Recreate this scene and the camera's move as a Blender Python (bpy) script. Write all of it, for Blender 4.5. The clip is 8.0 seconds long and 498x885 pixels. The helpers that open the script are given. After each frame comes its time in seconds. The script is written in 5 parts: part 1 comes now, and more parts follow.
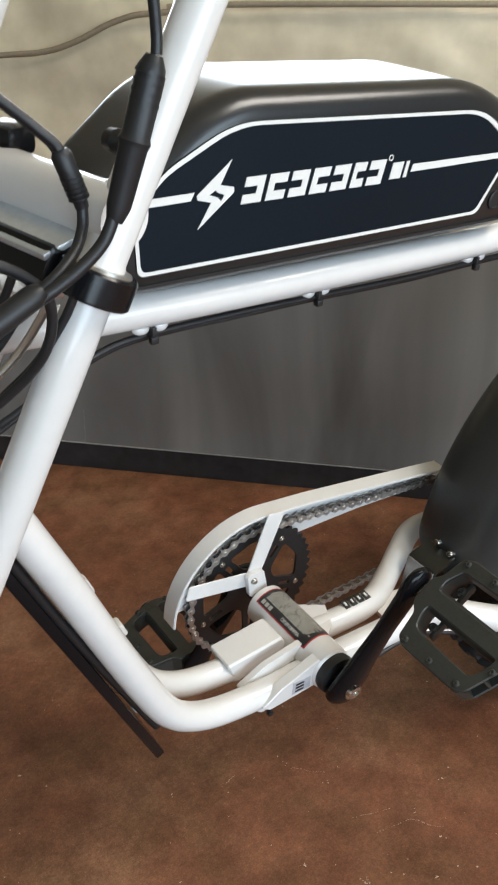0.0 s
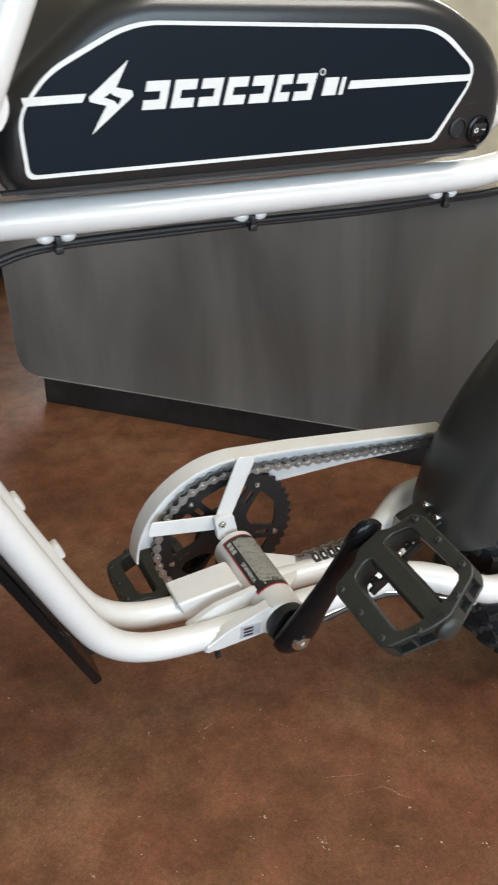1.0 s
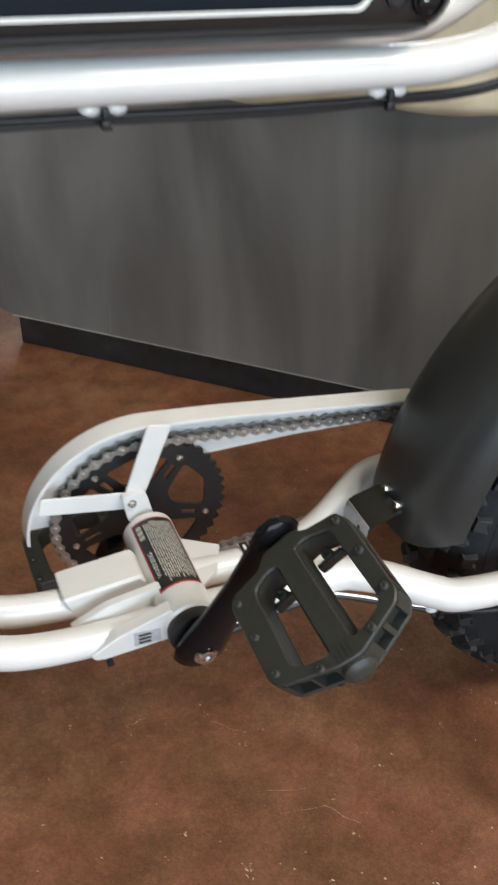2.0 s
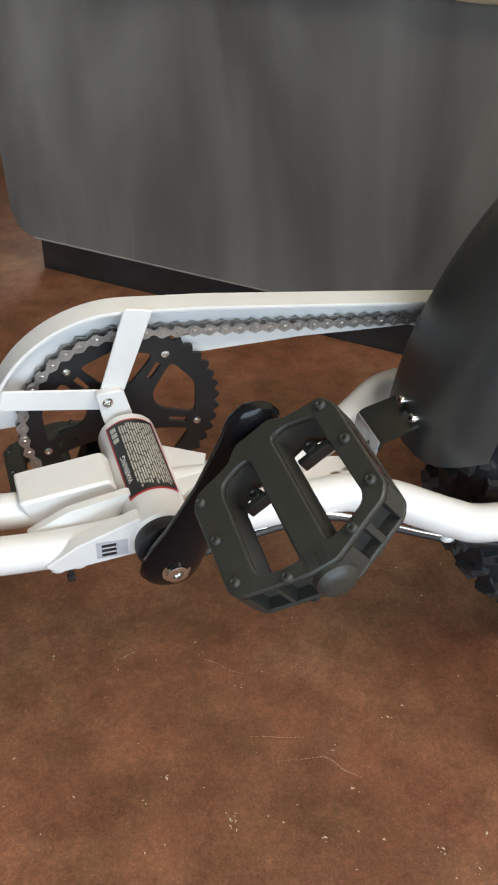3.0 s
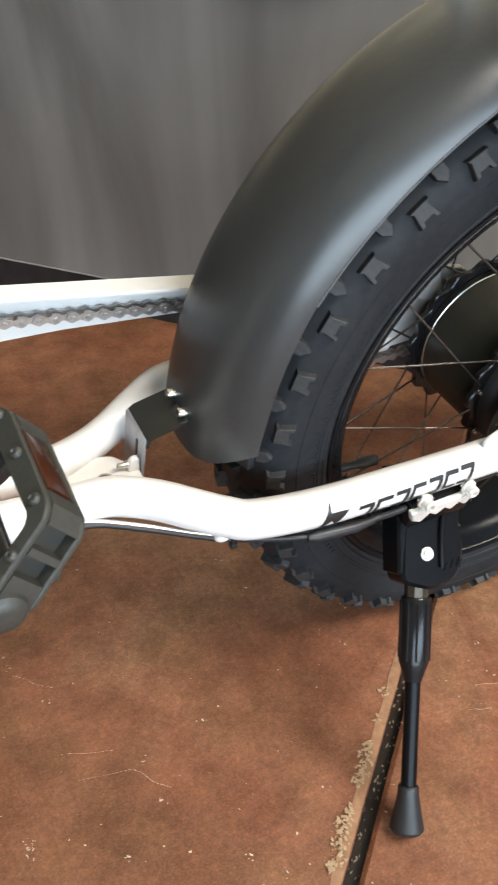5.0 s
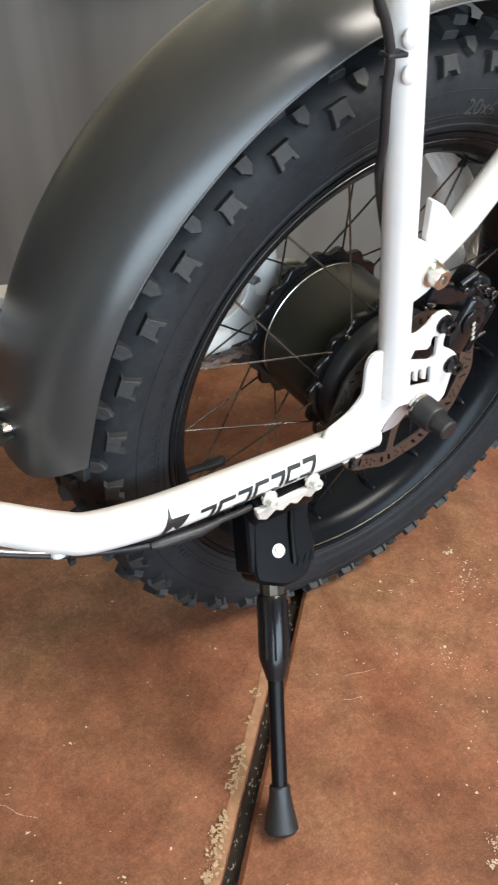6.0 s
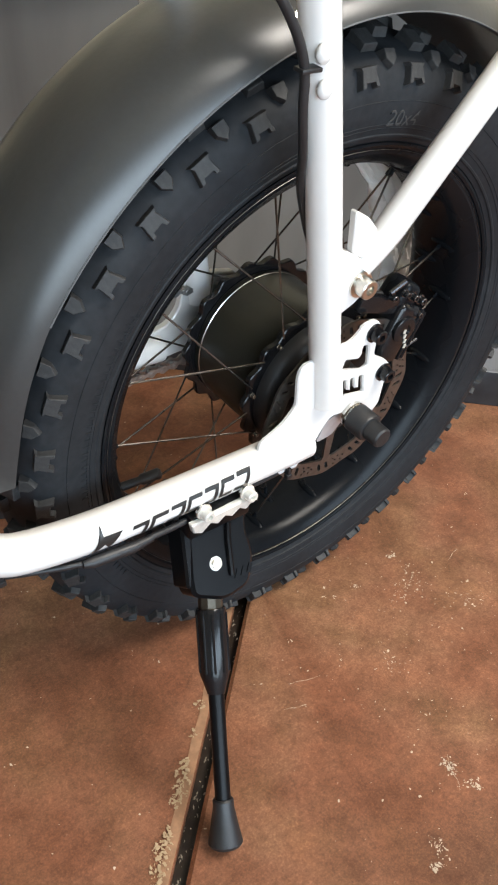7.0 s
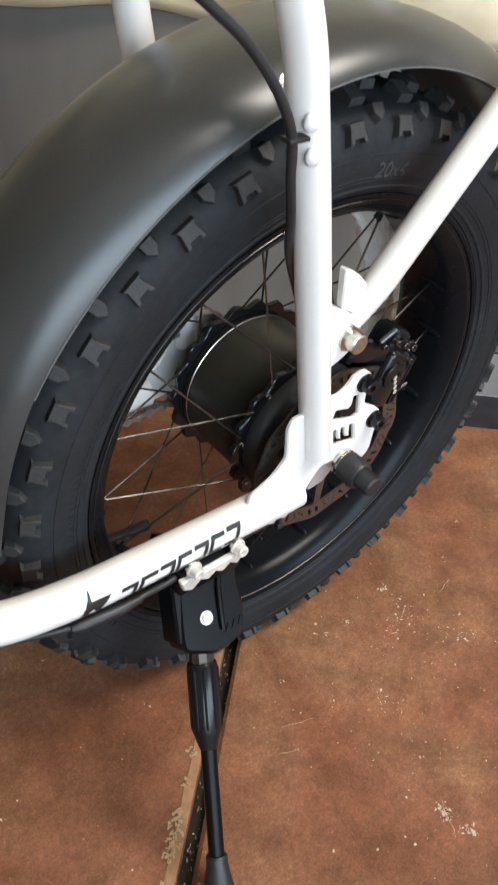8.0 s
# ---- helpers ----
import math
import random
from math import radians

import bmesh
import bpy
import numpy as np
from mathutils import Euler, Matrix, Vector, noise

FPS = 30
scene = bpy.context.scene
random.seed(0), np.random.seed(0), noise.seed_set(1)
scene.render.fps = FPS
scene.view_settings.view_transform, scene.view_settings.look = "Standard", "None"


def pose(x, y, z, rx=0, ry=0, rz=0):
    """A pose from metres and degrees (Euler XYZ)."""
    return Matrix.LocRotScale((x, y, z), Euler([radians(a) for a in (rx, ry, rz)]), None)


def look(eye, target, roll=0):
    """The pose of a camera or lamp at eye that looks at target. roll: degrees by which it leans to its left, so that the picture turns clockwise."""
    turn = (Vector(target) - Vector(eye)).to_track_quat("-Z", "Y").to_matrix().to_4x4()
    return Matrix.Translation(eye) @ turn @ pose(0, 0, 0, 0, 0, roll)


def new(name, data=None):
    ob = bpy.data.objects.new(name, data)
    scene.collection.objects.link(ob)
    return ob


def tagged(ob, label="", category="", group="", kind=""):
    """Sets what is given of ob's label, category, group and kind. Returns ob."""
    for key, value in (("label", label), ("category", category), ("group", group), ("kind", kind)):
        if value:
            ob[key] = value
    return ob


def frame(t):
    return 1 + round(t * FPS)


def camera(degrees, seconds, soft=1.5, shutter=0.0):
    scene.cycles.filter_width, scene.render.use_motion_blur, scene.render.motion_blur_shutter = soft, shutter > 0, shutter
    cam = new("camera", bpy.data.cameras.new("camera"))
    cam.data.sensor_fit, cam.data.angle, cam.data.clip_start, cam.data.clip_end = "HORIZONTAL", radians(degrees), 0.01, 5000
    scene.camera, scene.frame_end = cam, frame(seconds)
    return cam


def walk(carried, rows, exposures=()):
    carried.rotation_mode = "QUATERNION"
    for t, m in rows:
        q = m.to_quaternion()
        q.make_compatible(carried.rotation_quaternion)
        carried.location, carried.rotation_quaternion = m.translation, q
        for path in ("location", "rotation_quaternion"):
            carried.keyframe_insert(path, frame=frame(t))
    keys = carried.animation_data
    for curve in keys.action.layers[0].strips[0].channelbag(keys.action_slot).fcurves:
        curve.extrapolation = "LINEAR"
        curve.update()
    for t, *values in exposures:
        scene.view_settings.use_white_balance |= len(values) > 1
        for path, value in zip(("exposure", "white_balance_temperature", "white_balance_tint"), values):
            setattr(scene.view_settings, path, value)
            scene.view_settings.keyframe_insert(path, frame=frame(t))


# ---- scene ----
cam = camera(32.742, 8.0, soft=2.0, shutter=0.35)
WALK = [
    (0.0, look((-0.9743, -0.5458, 0.8850), (-0.4568, 0.1729, 0.4206), 0.30)),
    (0.2, look((-0.9650, -0.5510, 0.8740), (-0.4699, 0.1805, 0.4056), 0.60)),
    (0.5, look((-0.9359, -0.5645, 0.8569), (-0.4897, 0.1938, 0.3818), 0.36)),
    (0.8, look((-0.8910, -0.5980, 0.8485), (-0.4827, 0.1742, 0.3616), 0.70)),
    (1.0, look((-0.8596, -0.6191, 0.8487), (-0.4579, 0.1543, 0.3583), 0.64)),
    (1.3, look((-0.8280, -0.6230, 0.8465), (-0.4410, 0.1520, 0.3465), 1.50)),
    (1.5, look((-0.8026, -0.6009, 0.8322), (-0.4417, 0.1795, 0.3216), 1.56)),
    (1.8, look((-0.7440, -0.5585, 0.8180), (-0.3958, 0.2140, 0.2865), 1.40)),
    (2.0, look((-0.7004, -0.5368, 0.7920), (-0.3556, 0.2252, 0.2439), 1.40)),
    (2.2, look((-0.6812, -0.5260, 0.7585), (-0.3431, 0.2303, 0.1984), 1.74)),
    (3.3, look((-0.6182, -0.5082, 0.6924), (-0.3469, 0.2550, 0.1060), 0.90)),
    (3.5, look((-0.6028, -0.5106, 0.6886), (-0.3293, 0.2501, 0.0999), 0.68)),
    (4.0, look((-0.5720, -0.5103, 0.6840), (-0.2748, 0.2394, 0.0927), 0.79)),
    (4.2, look((-0.5628, -0.5115, 0.6868), (-0.2486, 0.2319, 0.0963), 0.91)),
    (5.3, look((-0.5057, -0.5137, 0.6869), (-0.1018, 0.1789, 0.0893), 2.48)),
    (5.5, look((-0.4964, -0.5176, 0.6841), (-0.0676, 0.1640, 0.0913), 2.38)),
    (5.7, look((-0.4860, -0.5240, 0.6817), (-0.0343, 0.1449, 0.0913), 2.34)),
    (6.0, look((-0.4728, -0.5272, 0.6804), (0.0024, 0.1240, 0.0887), 2.62)),
    (6.5, look((-0.4592, -0.5283, 0.6831), (0.0414, 0.1045, 0.0923), 3.16)),
    (7.0, look((-0.4530, -0.5314, 0.6872), (0.0630, 0.0902, 0.0979), 3.30)),
    (7.5, look((-0.4441, -0.5255, 0.6854), (0.0760, 0.0909, 0.0942), 2.98)),
    (8.0, look((-0.4326, -0.5010, 0.7186), (0.0922, 0.1080, 0.1238), 3.23)),
]
walk(cam, WALK, exposures=((0.0, 0.09), (1.5, 0.07), (2.2, 0.11), (3.5, 0.45), (4.0, 0.84), (5.5, 0.82), (6.5, 0.73), (7.5, 0.56), (8.0, 0.50)))

from mathutils import geometry

# ---------------------------------------------------------------- world and light
world = bpy.data.worlds.new("world")
scene.world = world
world.use_nodes = True
wn, wl = world.node_tree.nodes, world.node_tree.links
sky = wn.new("ShaderNodeTexSky")
sky.sky_type = 'NISHITA'
sky.sun_disc = False
sky.sun_elevation, sky.sun_rotation = radians(50), radians(200)
wl.new(sky.outputs["Color"], wn["Background"].inputs["Color"])
wn["Background"].inputs["Strength"].default_value = 0.12


def area_lamp(name, place, target, sx, sy, watts, colour):
    data = bpy.data.lights.new(name, 'AREA')
    data.shape, data.size, data.size_y = 'RECTANGLE', sx, sy
    data.energy, data.color = watts, colour
    ob = new(name, data)
    ob.matrix_world = look(place, target)
    return ob


area_lamp("window_light", (2.2, 4.40, 1.95), (0.3, 0.0, 0.6), 4.0, 1.9, 190, (0.86, 0.94, 1.0))
area_lamp("window_light", (-0.8, -3.40, 1.05), (-0.2, 0.0, 0.75), 4.6, 1.5, 122, (0.68, 0.85, 1.0))
# added overhead source, out of view; placed from the direction of the kickstand's shadow
area_lamp("added_panel_light", (0.80, -1.50, 2.56), (0.80, -1.50, 0.0), 1.6, 1.0, 84, (1.0, 0.94, 0.86))


# ---------------------------------------------------------------- materials
def material(name, colour, rough=0.5, metal=0.0, grain=0.0, scale=60.0, bump=0.0, coat=0.0, second=None, blotch=6.0, spec=0.5):
    """A surface with fine grain and broad blotches that shift its colour, roughness and relief."""
    m = bpy.data.materials.new(name)
    m.use_nodes = True
    n, l = m.node_tree.nodes, m.node_tree.links
    b = n["Principled BSDF"]
    b.inputs["Base Color"].default_value = (*colour, 1)
    b.inputs["Roughness"].default_value = rough
    b.inputs["Metallic"].default_value = metal
    b.inputs["Coat Weight"].default_value = coat
    b.inputs["Coat Roughness"].default_value = 0.08
    b.inputs["Specular IOR Level"].default_value = spec
    co = n.new("ShaderNodeTexCoord")
    fine = n.new("ShaderNodeTexNoise")
    fine.inputs["Scale"].default_value, fine.inputs["Detail"].default_value = scale, 6
    broad = n.new("ShaderNodeTexNoise")
    broad.inputs["Scale"].default_value, broad.inputs["Detail"].default_value = blotch, 4
    l.new(co.outputs["Object"], fine.inputs["Vector"])
    l.new(co.outputs["Object"], broad.inputs["Vector"])
    if grain or second:
        add = n.new("ShaderNodeMath")
        add.operation = 'MULTIPLY_ADD'
        add.inputs[1].default_value = 0.5
        half = n.new("ShaderNodeMath")
        half.operation = 'MULTIPLY'
        half.inputs[1].default_value = 0.5
        l.new(broad.outputs["Fac"], half.inputs[0])
        l.new(fine.outputs["Fac"], add.inputs[0])
        l.new(half.outputs[0], add.inputs[2])
        ramp = n.new("ShaderNodeValToRGB")
        low = tuple(c * (1 - grain) for c in colour)
        high = second or tuple(min(1.0, c * (1 + grain)) for c in colour)
        ramp.color_ramp.elements[0].position, ramp.color_ramp.elements[1].position = 0.32, 0.68
        ramp.color_ramp.elements[0].color, ramp.color_ramp.elements[1].color = (*low, 1), (*high, 1)
        l.new(add.outputs[0], ramp.inputs["Fac"])
        l.new(ramp.outputs["Color"], b.inputs["Base Color"])
    rr = n.new("ShaderNodeMapRange")
    rr.inputs["To Min"].default_value, rr.inputs["To Max"].default_value = max(0.02, rough * 0.8), min(1.0, rough * 1.25)
    l.new(broad.outputs["Fac"], rr.inputs["Value"])
    l.new(rr.outputs["Result"], b.inputs["Roughness"])
    if bump:
        bp = n.new("ShaderNodeBump")
        bp.inputs["Strength"].default_value, bp.inputs["Distance"].default_value = bump, 0.002
        l.new(fine.outputs["Fac"], bp.inputs["Height"])
        l.new(bp.outputs["Normal"], b.inputs["Normal"])
    return m


WHITE = material("white_paint", (0.69, 0.67, 0.645), 0.32, grain=0.03, scale=90, bump=0.02, coat=0.6)
GUARD_WHITE = material("white_steel_paint", (0.71, 0.70, 0.685), 0.36, grain=0.03, scale=80, bump=0.02, coat=0.3)
FENDER = material("satin_black_plastic", (0.027, 0.028, 0.028), 0.31, grain=0.15, scale=240, bump=0.04, blotch=9, spec=0.6)
BLACK = material("black_plastic", (0.012, 0.012, 0.013), 0.45, grain=0.2, scale=300, bump=0.08)
PEDAL = material("grey_black_plastic", (0.032, 0.032, 0.027), 0.46, grain=0.25, scale=350, bump=0.12)
GLOSS = material("gloss_black_paint", (0.007, 0.007, 0.008), 0.2, grain=0.1, scale=150, spec=0.32)
CRANK_BLACK = material("polished_black_paint", (0.006, 0.006, 0.007), 0.14, grain=0.1, scale=150, spec=0.22)
ANODISED = material("black_anodised_metal", (0.0060, 0.0068, 0.0082), 0.26, grain=0.2, scale=200, spec=0.11)
RUBBER = material("tyre_rubber", (0.0095, 0.0112, 0.0138), 0.62, grain=0.35, scale=160, bump=0.12, second=(0.0175, 0.0196, 0.0226), blotch=14, spec=0.25)
# paler than RUBBER: the lit tops of the blocks are put into this colour
TREAD_TOP = material("lit_tread_rubber", (0.019, 0.0195, 0.0205), 0.6, grain=0.4, scale=260, bump=0.2, second=(0.036, 0.036, 0.036), blotch=40, spec=0.4)
STEEL = material("bright_steel", (0.62, 0.60, 0.56), 0.22, metal=1.0, grain=0.1, scale=300)
BRASSY = material("zinc_steel", (0.66, 0.63, 0.57), 0.3, metal=1.0, grain=0.12, scale=300)
CLAMP = material("bright_zinc", (0.78, 0.76, 0.70), 0.3, metal=0.45, grain=0.15, scale=250)
STAND = material("stove_black_paint", (0.0040, 0.0040, 0.0046), 0.30, grain=0.2, scale=220, spec=0.12)
CHAIN = material("chain_steel", (0.42, 0.40, 0.38), 0.42, metal=0.85, grain=0.3, scale=200)
SPOKE = material("dark_spoke_steel", (0.14, 0.125, 0.11), 0.25, metal=0.9, grain=0.2, scale=200)
OLIVE = material("olive_tinted_black_satin", (0.012, 0.012, 0.009), 0.30, grain=0.15, scale=200, blotch=12)
ALLOY = material("satin_alloy", (0.62, 0.66, 0.70), 0.34, metal=0.7, grain=0.1, scale=200)
ROTOR = material("brushed_rotor_steel", (0.19, 0.175, 0.16), 0.42, metal=1.0, grain=0.2, scale=220)
CAP_SCREW = material("blackened_screw_steel", (0.10, 0.10, 0.105), 0.25, metal=0.9, grain=0.2, scale=300)
BADGE = material("navy_black_badge", (0.006, 0.010, 0.015), 0.40, grain=0.15, scale=400, spec=0.12)
BATTERY = material("battery_shell_plastic", (0.016, 0.016, 0.016), 0.30, grain=0.15, scale=350, bump=0.03, coat=0.12)
DECAL_WHITE = material("white_decal", (0.72, 0.71, 0.68), 0.45, grain=0.05, scale=300)
PRINT = material("small_print", (0.42, 0.40, 0.35), 0.5, grain=0.3, scale=900)
DECAL_BLACK = material("black_decal", (0.015, 0.015, 0.015), 0.4, grain=0.1, scale=300)
RED = material("red_decal", (0.40, 0.03, 0.03), 0.45, grain=0.1, scale=300)
AMBER = material("amber_reflector", (0.045, 0.013, 0.005), 0.15, grain=0.1, scale=300, coat=0.5)
BEIGE = material("beige_leatherette", (0.62, 0.52, 0.355), 0.42, grain=0.16, scale=26, bump=0.06, second=(0.74, 0.635, 0.455), blotch=3)
FOLD_SHADE = material("brown_fold_shade", (0.27, 0.215, 0.145), 0.55, grain=0.2, scale=150)
KICK = material("black_skirting", (0.020, 0.022, 0.025), 0.34, grain=0.4, scale=40, second=(0.042, 0.044, 0.048), bump=0.05)
WALLPAINT = material("wall_paint", (0.40, 0.37, 0.31), 0.7, grain=0.05, scale=30, bump=0.05)
# for the unseen south wall: dark blue to tint the fender's reflection
BLUE_BOUNCE = material("blue_bounce_wall_paint", (0.15, 0.18, 0.23), 0.7, grain=0.05, scale=30, bump=0.05)
CEILING = material("ceiling_paint", (0.74, 0.66, 0.45), 0.8, grain=0.04, scale=30)
DARK_GAP = material("gap_filler", (0.020, 0.014, 0.010), 0.35, grain=0.5, scale=120, bump=0.4)
CHIP = material("chipped_concrete", (0.40, 0.27, 0.15), 0.8, grain=0.25, scale=120, bump=0.6, second=(0.54, 0.40, 0.25))
SPECK = material("pale_floor_fleck", (0.56, 0.43, 0.32), 0.7, grain=0.2, scale=200)


def floor_material():
    """Acid-stained, sealed brown concrete: mottled at three scales, with a worn gloss."""
    m = bpy.data.materials.new("stained_concrete")
    m.use_nodes = True
    n, l = m.node_tree.nodes, m.node_tree.links
    b = n["Principled BSDF"]
    co = n.new("ShaderNodeTexCoord")

    def tex(scale, detail, rough=0.6):
        t = n.new("ShaderNodeTexNoise")
        t.inputs["Scale"].default_value, t.inputs["Detail"].default_value, t.inputs["Roughness"].default_value = scale, detail, rough
        l.new(co.outputs["Object"], t.inputs["Vector"])
        return t

    def ramp(src, stops):
        r = n.new("ShaderNodeValToRGB")
        e = r.color_ramp.elements
        while len(e) < len(stops):
            e.new(0.5)
        for i, (p, c) in enumerate(stops):
            e[i].position, e[i].color = p, (*c, 1)
        l.new(src, r.inputs["Fac"])
        return r

    def mix(kind, fac, a, c):
        x = n.new("ShaderNodeMix")
        x.data_type, x.blend_type = 'RGBA', kind
        x.inputs["Factor"].default_value = fac
        l.new(a, x.inputs["A"])
        l.new(c, x.inputs["B"])
        return x.outputs["Result"]

    base = ramp(tex(3.2, 5).outputs["Fac"], [(0.30, (0.125, 0.054, 0.026)), (0.5, (0.208, 0.088, 0.047)), (0.72, (0.300, 0.150, 0.084))])
    hue = ramp(tex(7.5, 3).outputs["Fac"], [(0.38, (1.06, 0.90, 0.86)), (0.5, (1.0, 1.0, 1.0)), (0.62, (0.92, 1.08, 0.94))])
    mid = ramp(tex(20, 8, 0.7).outputs["Fac"], [(0.34, (0.60, 0.55, 0.50)), (0.52, (1.0, 1.0, 1.0)), (0.70, (1.38, 1.36, 1.32))])
    speck = ramp(tex(170, 10, 0.85).outputs["Fac"], [(0.38, (0.46, 0.42, 0.38)), (0.50, (0.95, 0.95, 0.95)), (0.62, (1.6, 1.6, 1.55))])
    fine = ramp(tex(450, 4, 0.8).outputs["Fac"], [(0.36, (0.50, 0.47, 0.45)), (0.54, (1.0, 1.0, 1.0)), (0.70, (2.1, 2.1, 2.1))])
    col = mix('MULTIPLY', 0.45, base.outputs["Color"], hue.outputs["Color"])
    col = mix('MULTIPLY', 0.8, col, mid.outputs["Color"])
    col = mix('MULTIPLY', 0.46, col, speck.outputs["Color"])
    col = mix('MULTIPLY', 0.42, col, fine.outputs["Color"])
    l.new(col, b.inputs["Base Color"])
    rr = n.new("ShaderNodeMapRange")
    b.inputs["Specular IOR Level"].default_value = 0.32
    rr.inputs["To Min"].default_value, rr.inputs["To Max"].default_value = 0.36, 0.66
    l.new(tex(24, 6).outputs["Fac"], rr.inputs["Value"])
    l.new(rr.outputs["Result"], b.inputs["Roughness"])
    bp = n.new("ShaderNodeBump")
    bp.inputs["Strength"].default_value, bp.inputs["Distance"].default_value = 0.10, 0.0015
    l.new(tex(38, 8, 0.75).outputs["Fac"], bp.inputs["Height"])
    l.new(bp.outputs["Normal"], b.inputs["Normal"])
    return m


def panel_material():
    """Dark brown-grey sheet with scuffs; its reflections are painted in as faint upright streaks."""
    m = material("dark_panel", (0.055, 0.050, 0.044), 0.42, grain=0.25, scale=45, bump=0.04)
    n, l = m.node_tree.nodes, m.node_tree.links
    b = n["Principled BSDF"]
    co = n.new("ShaderNodeTexCoord")
    mp = n.new("ShaderNodeMapping")
    mp.inputs["Scale"].default_value = (3.2, 3.2, 0.8)
    t = n.new("ShaderNodeTexNoise")
    t.inputs["Scale"].default_value, t.inputs["Detail"].default_value, t.inputs["Distortion"].default_value = 1.5, 8, 0.6
    l.new(co.outputs["Object"], mp.inputs["Vector"])
    l.new(mp.outputs["Vector"], t.inputs["Vector"])
    r = n.new("ShaderNodeValToRGB")
    r.color_ramp.elements[0].position, r.color_ramp.elements[1].position = 0.35, 0.72
    r.color_ramp.elements[0].color = (0.092, 0.088, 0.083, 1)
    r.color_ramp.elements[1].color = (0.240, 0.234, 0.224, 1)
    l.new(t.outputs["Fac"], r.inputs["Fac"])
    l.new(r.outputs["Color"], b.inputs["Base Color"])
    return m


FLOOR = floor_material()
PANEL = panel_material()
CLEAR = material("clear_plastic_bag", (0.80, 0.78, 0.74), 0.25, grain=0.05, scale=60, bump=0.5)
CLEAR.node_tree.nodes["Principled BSDF"].inputs["Transmission Weight"].default_value = 0.12
CLEAR.node_tree.nodes["Principled BSDF"].inputs["IOR"].default_value = 1.15


# ---------------------------------------------------------------- mesh helpers
def mesh_of(name, bm, mat, smooth=35):
    me = bpy.data.meshes.new(name)
    bmesh.ops.recalc_face_normals(bm, faces=bm.faces)
    for e in bm.edges:
        e.smooth = len(e.link_faces) != 2 or e.calc_face_angle(0.0) < radians(smooth)
    for face in bm.faces:
        face.smooth = True
    bm.to_mesh(me)
    bm.free()
    me.materials.append(mat)
    return me


def part(name, bm, mat, parent=None, label="", smooth=35):
    """Links a bmesh as one mesh object, under a thing or a part where one is given."""
    ob = new(name, mesh_of(name, bm, mat, smooth))
    ob.parent = parent
    if label:
        ob["label"] = label
    return ob


def share(name, me, parent, m):
    ob = new(name, me)
    ob.parent = parent
    ob.matrix_basis = m
    return ob


def curve_points(pts, steps=8):
    """Catmull-Rom through the given points."""
    p = [Vector(q) for q in pts]
    p = [p[0] * 2 - p[1]] + p + [p[-1] * 2 - p[-2]]
    out = []
    for i in range(1, len(p) - 2):
        a, b, c, d = p[i - 1:i + 3]
        for k in range(steps):
            t = k / steps
            out.append(0.5 * (2 * b + (c - a) * t + (2 * a - 5 * b + 4 * c - d) * t * t + (3 * b - a - 3 * c + d) * t ** 3))
    return out + [p[-2]]


def sweep(pts, radius, segs=14, bm=None, flat=1.0, cap=True):
    """A tube along the points; radius is one number or one for each point; flat squeezes the section."""
    bm = bm or bmesh.new()
    pts = [Vector(q) for q in pts]
    radii = radius if isinstance(radius, (list, tuple)) else [radius] * len(pts)
    tang = [(pts[min(i + 1, len(pts) - 1)] - pts[max(i - 1, 0)]).normalized() for i in range(len(pts))]
    side = tang[0].orthogonal().normalized() if abs(tang[0].y) > 0.9 else tang[0].cross(Vector((0, 1, 0))).normalized()
    rings = []
    for q, t, r in zip(pts, tang, radii):
        side = (side - t * side.dot(t)).normalized()
        up = t.cross(side)
        rings.append([bm.verts.new(q + side * (r * math.cos(a)) + up * (r * flat * math.sin(a))) for a in (2 * math.pi * k / segs for k in range(segs))])
    for a, b in zip(rings, rings[1:]):
        for k in range(segs):
            bm.faces.new((a[k], a[(k + 1) % segs], b[(k + 1) % segs], b[k]))
    if cap:
        bm.faces.new(rings[0])
        bm.faces.new(rings[-1])
    return bm


def lathe(profile, axis_from=(0, 0, 0), axis_dir=(0, -1, 0), segs=48, bm=None, closed=False):
    """Turns (along, radius) pairs round an axis."""
    bm = bm or bmesh.new()
    q = Vector((0, 0, 1)).rotation_difference(Vector(axis_dir)).to_matrix()
    rings = []
    for along, r in profile:
        rings.append([bm.verts.new(Vector(axis_from) + q @ Vector((r * math.cos(a), r * math.sin(a), along))) for a in (2 * math.pi * k / segs for k in range(segs))])
    pairs = list(zip(rings, rings[1:])) + ([(rings[-1], rings[0])] if closed else [])
    for a, b in pairs:
        for k in range(segs):
            bm.faces.new((a[k], a[(k + 1) % segs], b[(k + 1) % segs], b[k]))
    if not closed:
        for ring, pr in ((rings[0], profile[0]), (rings[-1], profile[-1])):
            if pr[1] > 1e-4:
                bm.faces.new(ring)
    return bm


def block(size, place=(0, 0, 0), turn=(0, 0, 0), bevel=0.0, segs=2, bm=None):
    """A box with rounded edges."""
    b = bmesh.new()
    bmesh.ops.create_cube(b, size=1)
    bmesh.ops.scale(b, vec=size, verts=b.verts)
    if bevel:
        bmesh.ops.bevel(b, geom=b.edges[:], offset=bevel, segments=segs, profile=0.5, affect='EDGES')
    bmesh.ops.transform(b, matrix=pose(*place, *turn), verts=b.verts)
    return join(bm, b)


def join(bm, b):
    if bm is None:
        return b
    me = bpy.data.meshes.new("join")
    b.to_mesh(me)
    b.free()
    bm.from_mesh(me)
    bpy.data.meshes.remove(me)
    return bm


